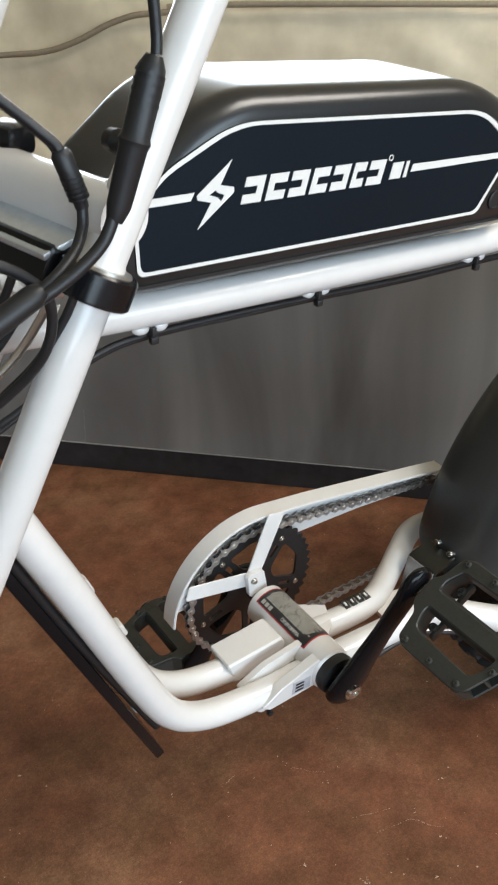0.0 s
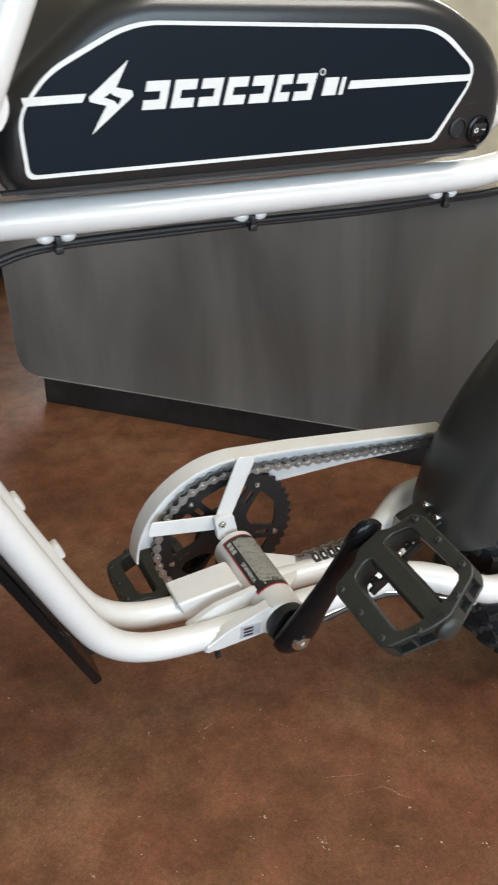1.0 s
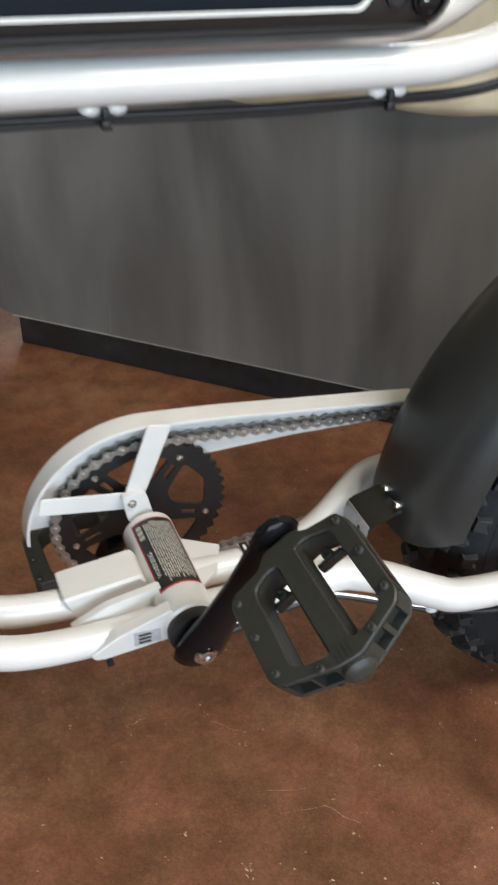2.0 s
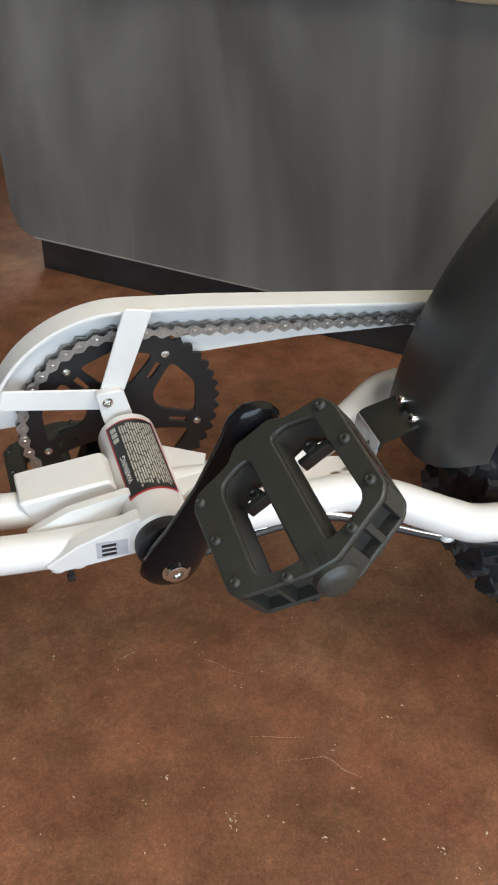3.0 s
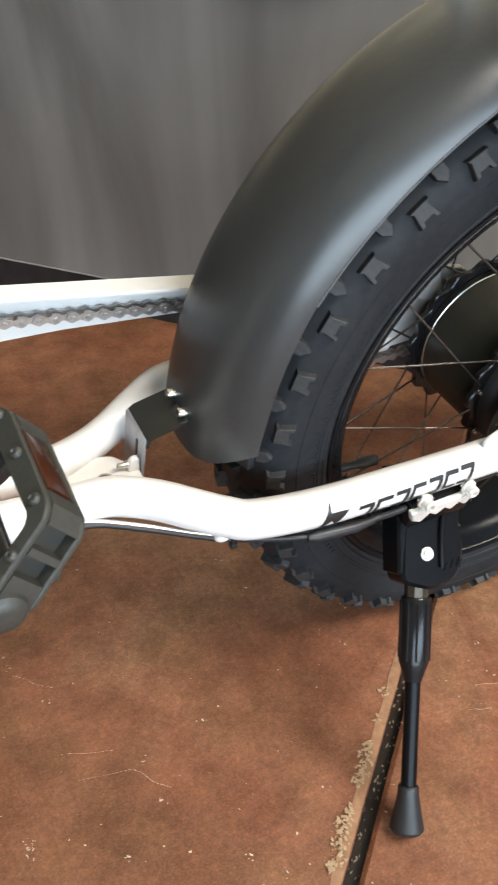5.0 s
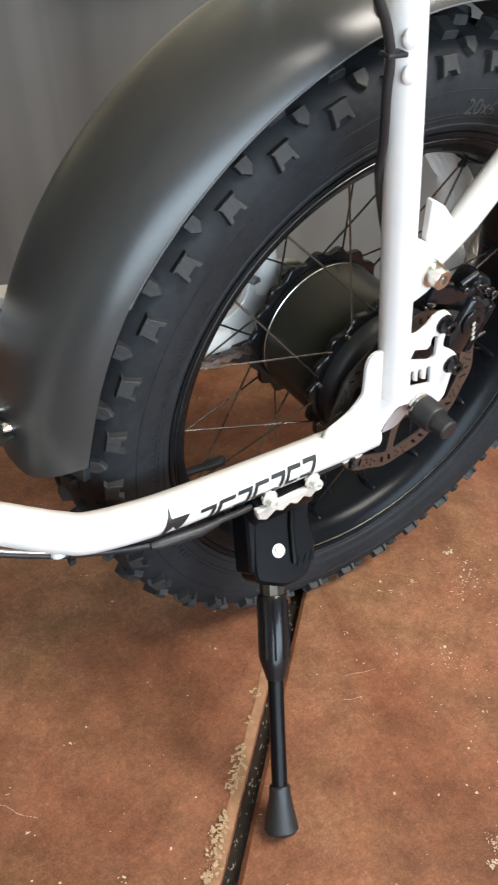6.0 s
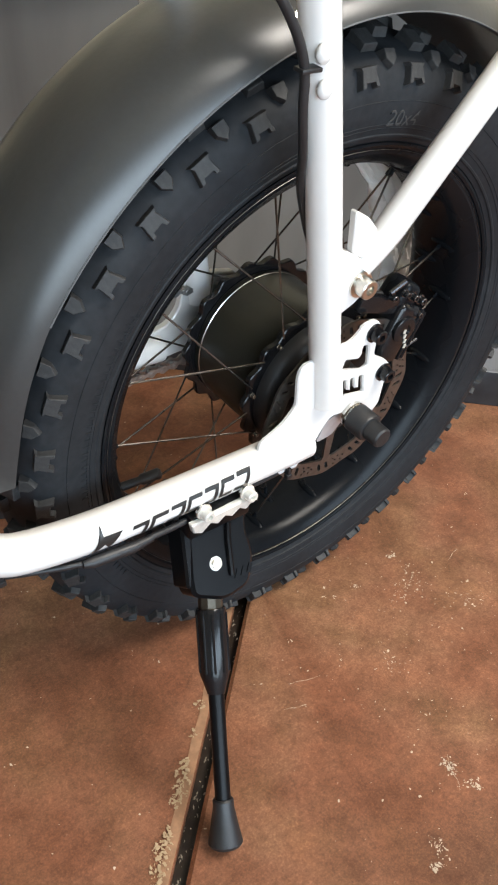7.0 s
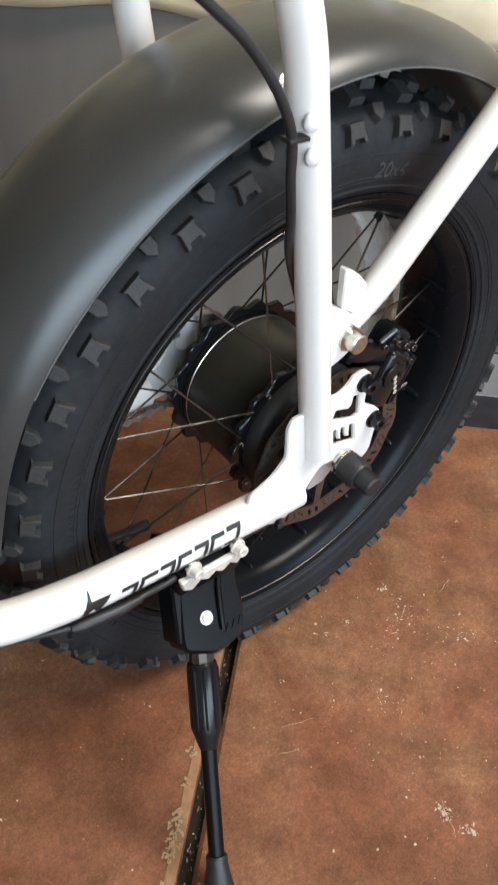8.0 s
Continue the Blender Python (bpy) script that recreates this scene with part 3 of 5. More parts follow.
    far_out = round_loop([(-0.100, 0.293), (-0.070, 0.299), (-0.058, 0.312), (-0.052, 0.345), (-0.030, 0.345), (0.004, 0.338), (0.020, 0.320), (0.026, 0.300), (0.016, 0.282), (-0.010, 0.268), (-0.078, 0.262), (-0.100, 0.264)], 0.006, 3)
    part("dropout", plate(far_out, -0.096, -0.088, bevel=0.0012), WHITE, bike)
    for u, v in ((0.0060, 0.3730), (0.0290, 0.3265)):
        bolt("caliper_bolt", P(u, 0.0918, v), LEFT, 0.0062, 0.010, GLOSS, bike, "black socket bolt")
    # cable bosses under the near top tube and chainstay, each with its tie
    for u, w, v in ((-0.7238, 0.0209, 0.7023), (-0.5834, 0.0179, 0.6997), (-0.4131, 0.0189, 0.6988), (-0.3180, 0.0805, 0.2725), (-0.0634, 0.0880, 0.2570), (-0.178, 0.088, 0.2625), (-0.605, 0.038, 0.2880)):
        for du in (-0.007, 0.007):
            b = bmesh.new()
            bmesh.ops.create_uvsphere(b, u_segments=12, v_segments=8, radius=1)
            bmesh.ops.transform(b, matrix=Matrix.Translation(P(u + du, w, v)) @ Matrix.Diagonal((0.0062, 0.0045, 0.0040, 1)), verts=b.verts)
            part("cable_boss", b, WHITE, bike)
        part("cable_tie", block((0.0032, 0.011, 0.008), P(u, w + 0.001, v - 0.002), bevel=0.0008), BLACK, bike)
        part("tie_head", block((0.0055, 0.005, 0.005), P(u, w + 0.005, v - 0.0070), bevel=0.0008), BLACK, bike)
    # mounts on the seat stay for the hose
    for v in (0.578, 0.598):
        b = bmesh.new()
        bmesh.ops.create_uvsphere(b, u_segments=12, v_segments=8, radius=1)
        bmesh.ops.transform(b, matrix=Matrix.Translation(P(-0.102 - (v - 0.588) * 0.25, 0.1005, v)) @ Matrix.Diagonal((0.0055, 0.004, 0.006, 1)), verts=b.verts)
        part("hose_boss", b, WHITE, bike)
    part("hose_tie", block((0.015, 0.009, 0.0028), P(-0.1130, 0.0985, 0.590), bevel=0.0008), BLACK, bike)
    # slotted bosses along the down tube and the black cable channel below it
    for u, v in ((-0.7640, 0.4760), (-0.7356, 0.4155)):
        part("bottle_boss", block((0.008, 0.012, 0.016), P(u, -0.012, v), (0, -23.6, 0), 0.0020), WHITE, bike)
        part("boss_strip", block((0.004, 0.0020, 0.030), P(u - 0.0090, -0.0040, v + 0.0140), (0, -23.6, 0), 0.0008), WHITE, bike)
    for u, v in ((-0.7922, 0.4730), (-0.7854, 0.4600), (-0.7371, 0.3526), (-0.7294, 0.3396)):
        part("guide_boss", block((0.010, 0.009, 0.010), P(u, 0.021, v), (0, -23.6, 0), 0.0030, 3), WHITE, bike)
    run = [P(-0.834, 0.028, 0.560), P(-0.795, 0.028, 0.473), P(-0.756, 0.028, 0.393), P(-0.722, 0.028, 0.325)]
    part("wire_bundle", sweep(curve_points(run, 6), 0.0042, 12), BLACK, bike, "black wires along the down tube")
    a, c = Vector(P(-0.8450, 0.018, 0.565)), Vector(P(-0.7190, 0.016, 0.285))
    tilt = math.degrees(math.atan2(c.x - a.x, a.z - c.z))
    mid = (a + c) / 2
    part("cable_channel", block((0.009, 0.030, (c - a).length), mid, (0, -tilt, 0), 0.002), CRANK_BLACK, bike, "flat black channel under the down tube")
    # lettering on the chainstay: a spark and slanted blocks, laid on the tube's curve
    def laid(outline, holes=()):
        b = fill([outline, *holes])
        bmesh.ops.triangulate(b, faces=b.faces[:])
        bmesh.ops.subdivide_edges(b, edges=b.edges[:], cuts=3, use_grid_fill=True)
        for v in b.verts:
            k = (v.co.x + 0.25) / 0.08
            mid = 0.281 - 0.0025 * k if k < 1 else 0.2785 - 0.0005 * (k - 1)
            v.co.y = -(0.0888 + math.sqrt(max(1e-6, 0.0150 ** 2 - (v.co.z - mid) ** 2)))
        return b
    spark = [(-0.258, 0.2725), (-0.2475, 0.2945), (-0.2475, 0.2870), (-0.232, 0.2860), (-0.243, 0.2735), (-0.247, 0.2800)]
    part("decal", laid(spark), DECAL_BLACK, bike, "black spark mark", smooth=80)
    x = -0.228
    for k, wdt in enumerate((0.0155, 0.0160, 0.0150, 0.0140, 0.0150, 0.0140, 0.0150)):
        z = 0.2705 + (x + 0.228) * 0.05
        def corner(f, h):
            return (x + f * (wdt - 0.0015) + 0.0050 * h, z + 0.0145 * h)
        strokes = [(0, 1, 0, 0.20), (0, 1, 0.80, 1), ((0, 0.24) if k % 2 else (0.76, 1)) + (0.20, 0.80)]
        for f0, f1, h0, h1 in strokes:
            part("decal", laid([corner(f0, h0), corner(f1, h0), corner(f1, h1), corner(f0, h1)]), DECAL_BLACK, bike, smooth=80)
        x += wdt + 0.001
    # bars of lettering on top of the far chainstay
    for k in range(4):
        u = -0.473 + k * 0.0095
        part("decal", block((0.0072, 0.0120, 0.0006), P(u + 0.004, -0.0085, 0.3135), (9, 0, 0), 0.0002), DECAL_BLACK, bike)
        part("decal", block((0.0022, 0.0050, 0.0003), P(u + 0.004, -0.0085, 0.3141), (9, 0, 0)), WHITE, bike)


frame_parts()


def word(body, size, extrude=0.0):
    """A word in the built-in font, as a mesh that starts at the origin."""
    text = bpy.data.curves.new("word", 'FONT')
    text.body, text.size, text.extrude = body, size, extrude
    ob = bpy.data.objects.new("word", text)
    scene.collection.objects.link(ob)
    me = bpy.data.meshes.new_from_object(ob.evaluated_get(bpy.context.evaluated_depsgraph_get()))
    bpy.data.objects.remove(ob)
    return me


def warning_label():
    """The label wrapped round the bottom bracket shell: red rim, black field, rows of small print as bars."""
    def wrap(a0, a1, w0, w1, r, n=14):
        b = bmesh.new()
        rows = []
        for i in range(n + 1):
            a = radians(a0 + (a1 - a0) * i / n)
            rows.append([b.verts.new(P(BBU + r * math.cos(a), w, BBV + r * math.sin(a))) for w in (w0, w1)])
        for p, q in zip(rows, rows[1:]):
            b.faces.new((p[0], p[1], q[1], q[0]))
        return b
    part("label_rim", wrap(37, 138, -0.0500, 0.0290, 0.02275), RED, bike, "red rim of the warning label", smooth=60)
    part("label_field", wrap(41, 134, -0.0484, 0.0274, 0.0230), DECAL_BLACK, bike, "black warning label", smooth=60)
    rng = random.Random(3)
    for i in range(14):
        a = 48 + i * 4.7
        w, stop = -0.0452 + rng.uniform(0, 0.002), rng.uniform(0.0175, 0.0245)
        while w < stop - 0.002:
            e = min(stop, w + rng.uniform(0.005, 0.014))
            part("print_line", wrap(a, a + 2.9, w, e, 0.0232, 2), PRINT, bike, smooth=60)
            w = e + 0.0012
    me = word("WARNING", 0.0058)
    for v in me.vertices:
        a = radians(118.5) + v.co.y / 0.0233
        v.co = P(BBU + 0.0233 * math.cos(a), 0.0150 - v.co.x, BBV + 0.0233 * math.sin(a))
    me.materials.append(DECAL_WHITE)
    share("print_heading", me, bike, Matrix.Identity(4))
    for k in range(3):
        part("print_heading", wrap(118, 130, -0.045 + k * 0.0058, -0.0405 + k * 0.0058, 0.0232, 3), PRINT, bike, smooth=60)


warning_label()


# ---- rear wheel
def rear_wheel():
    root = group("rear_wheel", bike, HUB)
    prof = [(-0.036, 0.208), (-0.041, 0.214), (-0.0425, 0.2165), (-0.0445, 0.2170), (-0.0462, 0.2205), (-0.0476, 0.2212), (-0.0480, 0.2226), (-0.0475, 0.2236), (-0.0494, 0.2300), (-0.0508, 0.2370), (-0.0520, 0.2460), (-0.0519, 0.2530), (-0.0513, 0.2570), (-0.0503, 0.2610), (-0.0475, 0.2680), (-0.044, 0.273), (-0.030, 0.281), (0, 0.2845)]
    prof = prof + [(-a, r) for a, r in prof[-2::-1]]
    part("tyre", lathe(prof + [(0.02, 0.205), (-0.02, 0.205)], segs=120, closed=True), RUBBER, root, "wide black knobby tyre")
    for r, w in ((0.2285, 0.0490), (0.2315, 0.0497), (0.2490, 0.0520)):
        for side in (1, -1):
            part("sidewall_ring", lathe([(side * (w - 0.0010), r - 0.0008), (side * (w + 0.0004), r), (side * (w - 0.0010), r + 0.0008)], segs=120, closed=True), RUBBER, root)
    rim = [(-0.0405, 0.2135), (-0.0425, 0.2125), (-0.0430, 0.207), (-0.037, 0.1985), (-0.024, 0.1925), (0.024, 0.1925), (0.037, 0.1985), (0.0430, 0.207), (0.0425, 0.2125), (0.0405, 0.2135), (0.03, 0.204), (-0.03, 0.204)]
    part("rim", lathe(rim, segs=120, closed=True), ANODISED, root, "black anodised rim")
    for s in (1, -1):
        part("rim_flange", lathe([(s * 0.0425, 0.2150), (s * 0.0448, 0.2160), (s * 0.0452, 0.2140), (s * 0.0440, 0.2120), (s * 0.0425, 0.2120)], segs=120, closed=True), ANODISED, root, "black rim flange")
        part("rim_line", lathe([(s * 0.0430, 0.2102), (s * 0.0434, 0.2099), (s * 0.0428, 0.2097)], segs=120, closed=True), ROTOR, root, "thin bright machined rim edge")
    # tread: 31 pairs round the tyre, four rows across, alike blocks on shared meshes
    def knob(shape, sz, taper):
        b = bmesh.new()
        n = len(shape)
        shape = [(x * 0.88, y * 0.88) for x, y in shape]
        lo = [b.verts.new((x, y, -0.005)) for x, y in shape]
        up = [b.verts.new((x * taper, y * taper, sz - 0.0006)) for x, y in shape]
        hi = [b.verts.new((x * (taper - 0.07), y * (taper - 0.07), sz)) for x, y in shape]
        b.faces.new(hi)
        for p, q in ((lo, up), (up, hi)):
            for i in range(n):
                b.faces.new((p[i], p[(i + 1) % n], q[(i + 1) % n], q[i]))
        return mesh_of("tread_block", b, TREAD_TOP, 20)
    big = knob([(-0.0102, -0.0104), (-0.0068, -0.0100), (-0.0056, -0.0060), (0.0056, -0.0060), (0.0068, -0.0100), (0.0102, -0.0104), (0.0080, 0.0046), (0.0104, 0.0076), (-0.0104, 0.0076), (-0.0080, 0.0046)], 0.0062, 0.88)
    arrow = knob([(0.0068, 0.0066), (-0.0068, 0.0066), (-0.0066, -0.0026), (0, -0.0094), (0.0066, -0.0026)], 0.0058, 0.86)
    mid = knob([(-0.0085, -0.0100), (0.0085, -0.0100), (0.0085, 0.0100), (-0.0085, 0.0100)], 0.0060, 0.88)
    count, TREAD = 36, 112.7
    for i in range(count):
        for s in (1, -1):
            for me, w, r, shift, tilt in ((big, 0.0475, 0.2665, 0.0, 64), (arrow, 0.0415, 0.2745, 0.5, 50), (mid, 0.0115, 0.2842, 0.25 if s > 0 else 0.75, 8), (mid, 0.0275, 0.2815, 0.75 if s > 0 else 0.25, 24)):
                a = 2 * math.pi * (i + shift) / count + radians(TREAD)
                # local z outward, x along the circumference, y across
                m = Matrix.Rotation(-a, 4, 'Y') @ Matrix(((0, 0, 1, r), (0, 1, 0, -s * w), (-1, 0, 0, 0), (0, 0, 0, 1))) @ Matrix.Rotation(radians(s * tilt), 4, 'X')
                if s < 0:
                    m = m @ Matrix.Rotation(math.pi, 4, 'Z')
                share("tread_block", me, root, m)
    # moulded size and small print on the near sidewall
    for a0, a1, n in ((146, 186, 26), (196, 214, 12)):
        me = mesh_of("moulded_bar", block((0.0012, 0.0008, 0.0055), bevel=0), RUBBER)
        for k in range(n):
            a = radians(a0 + (a1 - a0) * k / n)
            share("moulded_print", me, root, Matrix.Translation((0.234 * math.cos(a), -0.0505, 0.234 * math.sin(a))) @ Matrix.Rotation(-a + radians(90), 4, 'Y'))
    text = bpy.data.curves.new("size", 'FONT')
    text.body, text.size, text.extrude, text.align_x = "20x4", 0.017, 0.0006, 'CENTER'
    tob = bpy.data.objects.new("size", text)
    scene.collection.objects.link(tob)
    me = bpy.data.meshes.new_from_object(tob.evaluated_get(bpy.context.evaluated_depsgraph_get()))
    bpy.data.objects.remove(tob)
    me.materials.append(material("worn_rubber", (0.032, 0.033, 0.034), 0.6, grain=0.2, scale=200))
    share("moulded_size", me, root, Matrix.Translation((0.032, -0.0494, 0.228)) @ Matrix.Rotation(radians(90 + 10), 4, 'X') @ Matrix.Rotation(radians(-8), 4, 'Z'))
    # spokes, crossed, with their nipples
    for side in (1, -1):
        for k in range(18):
            a = 2 * math.pi * (k + (0.5 if side < 0 else 0)) / 18 + 0.1
            lead = radians(34) * (1 if k % 2 else -1)
            h = Vector((0.0722 * math.cos(a), -0.040 if side > 0 else 0.050, 0.0722 * math.sin(a)))
            e = Vector((0.193 * math.cos(a + lead * 0.62), -side * 0.010, 0.193 * math.sin(a + lead * 0.62)))
            part("spoke", sweep([h, e], 0.00095, 6), SPOKE, root)
            d = (h - e).normalized()
            part("nipple", sweep([e - d * 0.002, e + d * 0.010], 0.0021, 6), ANODISED, root)
            # raised ferrule on the inside of the rim
            b = bmesh.new()
            bmesh.ops.create_uvsphere(b, u_segments=12, v_segments=6, radius=1)
            bmesh.ops.transform(b, matrix=Matrix.Rotation(-math.atan2(e.z, e.x), 4, 'Y') @ Matrix.Translation((0.1925, -side * 0.012, 0)) @ Matrix.Diagonal((0.0032, 0.0155, 0.0046, 1)), verts=b.verts)
            part("ferrule", b, ANODISED, root)
    # hub motor: drum, scalloped flanges, covers
    # the olive tint of this material stands in for the black drum's reflection
    part("motor_drum", lathe([(-0.056, 0.020), (-0.058, 0.048), (-0.054, 0.060), (-0.046, 0.0665), (0.034, 0.0665), (0.044, 0.062), (0.048, 0.050), (0.046, 0.020)], segs=72), OLIVE, root, "satin black hub motor drum")
    part("drum_edge", lathe([(-0.0408, 0.0664), (-0.0402, 0.0671), (-0.0396, 0.0664)], segs=72, closed=True), BRASSY, root, "thin bright edge on the far side of the drum")
    for s, at in ((1, 0.034), (-1, 0.047)):
        scallop = []
        for k in range(144):
            a = 2 * math.pi * k / 144
            r = 0.0752 + 0.0026 * math.cos(18 * a)
            scallop.append((r * math.cos(a), r * math.sin(a)))
        part("spoke_flange", plate(scallop, s * at, s * (at + 0.006), holes=[ring_loop(0, 0, 0.060, 48)], bevel=0.0008), GLOSS, root, "black scalloped spoke flange")
        part("motor_cover", lathe([(s * (at + 0.020), 0.020), (s * (at + 0.020), 0.050), (s * (at + 0.018), 0.059), (s * (at + 0.014), 0.0635), (s * (at + 0.006), 0.0655)], segs=60), BLACK, root)
    for k in range(9):
        a = 2 * math.pi * k / 9 + 0.2
        bolt("cover_screw", (0.0695 * math.cos(a), -0.0395, 0.0695 * math.sin(a)), LEFT, 0.0019, 0.004, STEEL, root)
    # brake disc
    holes = []
    for k in range(12):
        a = 2 * math.pi * k / 12
        for da in (-0.10, 0.02):
            holes.append(round_loop([((rr) * math.cos(a + da + tw), (rr) * math.sin(a + da + tw)) for rr, tw in ((0.0765, -0.030), (0.0765, 0.018), (0.0855, 0.052), (0.0855, 0.004))], 0.0018, 2))
        for da, rr in ((0.135, 0.0770), (0.175, 0.0810), (0.150, 0.0850), (0.225, 0.0770), (0.260, 0.0840), (0.300, 0.0800)):
            holes.append(ring_loop(rr * math.cos(a + da), rr * math.sin(a + da), 0.0014, 6))
    for k in range(6):
        a = 2 * math.pi * k / 6
        holes.append(round_loop([(r * math.cos(a + d), r * math.sin(a + d)) for r, d in ((0.0722, -0.47), (0.0728, 0.0), (0.0722, 0.47), (0.036, 0.38), (0.036, -0.38))], 0.006, 3))
    wave = []
    for k in range(120):
        a = 2 * math.pi * k / 120
        r = 0.0895 + 0.0012 * math.cos(12 * a)
        wave.append((r * math.cos(a), r * math.sin(a)))
    b = plate(wave, 0.0738, 0.0756, holes=holes + [ring_loop(0, 0, 0.020, 24)])
    bmesh.ops.scale(b, vec=(0.918, 1, 0.918), verts=b.verts)
    part("brake_disc", b, ROTOR, root, "drilled steel brake disc")
    part("disc_carrier", lathe([(0.051, 0.018), (0.051, 0.036), (0.0735, 0.033), (0.0775, 0.030), (0.0775, 0.010)], segs=36), BLACK, root)
    # axle, washers, nuts and rubber cap
    part("axle", lathe([(-0.125, 0.004), (-0.125, 0.006), (0.118, 0.006), (0.118, 0.004)], segs=16), STEEL, root)
    part("axle_washer", lathe([(0.0930, 0.006), (0.0930, 0.0125), (0.0955, 0.0125), (0.0955, 0.006)], segs=24), STEEL, root)
    part("axle_nut", lathe([(0.0955, 0.006), (0.0955, 0.0110), (0.1030, 0.0110), (0.1040, 0.0100), (0.1040, 0.006)], segs=6), STEEL, root)
    part("nut_cap", lathe([(0.0985, 0.0090), (0.0985, 0.0130), (0.115, 0.0130), (0.117, 0.0118), (0.1175, 0.0095), (0.131, 0.0092), (0.1325, 0.008), (0.1325, 0.001)], segs=28), BLACK, root, "black rubber axle nut cap")
    part("tab_washer", plate(round_loop([(-0.030, -0.026), (-0.012, -0.024), (0.000, -0.010), (-0.006, 0.002), (-0.022, -0.006)], 0.005, 3), 0.0835, 0.0862), ALLOY, root)
    # freewheel on the far side
    teeth = []
    for k in range(64):
        a = 2 * math.pi * k / 64
        r = 0.033 + (0.003 if k % 4 < 2 else 0)
        teeth.append((r * math.cos(a), r * math.sin(a)))
    part("sprocket", plate(teeth, -0.0875, -0.0855), CHAIN, root)
    # valve
    a = radians(200)
    e = Vector((0.192 * math.cos(a), -0.012, 0.192 * math.sin(a)))
    d = Vector((-math.cos(a), -0.35, -math.sin(a))).normalized()
    part("valve", sweep([e - d * 0.004, e + d * 0.018, e + d * 0.021, e + d * 0.036, e + d * 0.038], [0.0042, 0.0036, 0.0052, 0.0050, 0.0030], 12), BLACK, root, "black rubber valve")


rear_wheel()


def fender():
    root = group("rear_fender", bike, HUB)
    b = bmesh.new()
    half = [(0.0, 0.3345), (0.016, 0.3335), (0.028, 0.3310), (0.038, 0.3268), (0.0465, 0.3205), (0.0530, 0.3135), (0.0575, 0.3070), (0.0610, 0.3000), (0.0625, 0.2960)]
    sec = [(-w, r) for w, r in half[:0:-1]] + half

    def lift(a):
        """The rim stands further from the tyre over the top of the wheel."""
        return 0.0040 + 0.0100 * math.exp(-((math.degrees(a) - 92) / 32) ** 2) - 0.0065 * min(1.0, max(0.0, (math.degrees(a) - 150) / 18))

    def tuck(a):
        k = min(1.0, max(0.0, (math.degrees(a) - 118) / 60))
        return 0.0075 * k * k * (3 - 2 * k)
    a0, a1, nn = radians(178.5), radians(40), 96
    grid = []
    for i in range(nn + 1):
        a = a0 + (a1 - a0) * i / nn
        row = []
        for w, r in sec:
            aa = a
            if i < 8:
                aa -= radians(6.0) * (abs(w) / 0.068) ** 3 * (1 - i / 8) ** 2
            w = w * 1.06 if w < 0 else w
            rr = r - tuck(aa) * max(0.0, r - 0.3005) / 0.033 + (lift(aa) if w > 0 else 0.002) * (0.3345 - r) / 0.0385
            row.append(b.verts.new((rr * math.cos(aa), -w, rr * math.sin(aa))))
        grid.append(row)
    for r, q in zip(grid, grid[1:]):
        for k in range(len(sec) - 1):
            b.faces.new((r[k], r[k + 1], q[k + 1], q[k]))
    ob = part("shell", b, FENDER, root, "satin black plastic fender shell", smooth=70)
    so = ob.modifiers.new("thickness", 'SOLIDIFY')
    so.thickness, so.offset = 0.0030, -1
    ob.modifiers.new("folds", 'EDGE_SPLIT').split_angle = radians(60)
    # pale bead: the highlight along the worn lip is put into its colour
    lip = [Vector(((0.2960 + lift(a)) * math.cos(a), -0.0629, (0.2960 + lift(a)) * math.sin(a))) for a in (radians(150 - 110 * k / 90) for k in range(91))]
    part("lip", sweep(lip, 0.0006, 6), material("worn_highlit_lip", (0.09, 0.095, 0.10), 0.35, grain=0.7, scale=40), root, "thin worn lip of the fender, its highlight painted pale")
    # mounting: bent black strap, slotted grey bracket, screws, side stud
    to = Vector((0, 0, 0.293))
    strap = bmesh.new()
    path = [(-0.3575, 0.3120), (-0.3560, 0.3185), (-0.3515, 0.3215), (-0.3400, 0.3245), (-0.3250, 0.3285), (-0.3200, 0.3250), (-0.3195, 0.3140)]
    rows = []
    for u, v in path:
        rows.append([strap.verts.new(Vector(P(u, w, v)) - to) for w in (-0.0285, 0.0130)])
    for p, q in zip(rows, rows[1:]):
        strap.faces.new((p[0], p[1], q[1], q[0]))
    ob = part("strap", strap, OLIVE, root, "bent black steel strap")
    so = ob.modifiers.new("thickness", 'SOLIDIFY')
    so.thickness = 0.0025
    ob.modifiers.new("folds", 'EDGE_SPLIT').split_angle = radians(60)
    part("bracket", block((0.0022, 0.039, 0.052), Vector(P(-0.3590, -0.008, 0.2930)) - to, (0, 4, 0), 0.0008), material("grey_steel", (0.33, 0.33, 0.34), 0.4, metal=0.6, grain=0.2, scale=150), root, "grey slotted steel bracket")
    part("bracket_slot", block((0.0030, 0.0028, 0.022), Vector(P(-0.3592, -0.001, 0.3000)) - to, (0, 4, 0), 0.0008), DECAL_BLACK, root)
    for w, v in ((0.006, 0.331), (-0.014, 0.334)):
        bolt("fender_screw", Vector(P(-0.3205, w, v)) - to, (-1, 0, 0.15), 0.0040, 0.010, STEEL, root, "bright screw")
    part("side_stud", lathe([(0, 0.0035), (0, 0.0072), (0.0025, 0.0066), (0.0035, 0.004), (0.003, 0.0005)], Vector(P(-0.0838, 0.0545, 0.6008)) - to, (-0.15, -0.8, 0.55), 16), STEEL, root, "steel ring stud")


fender()


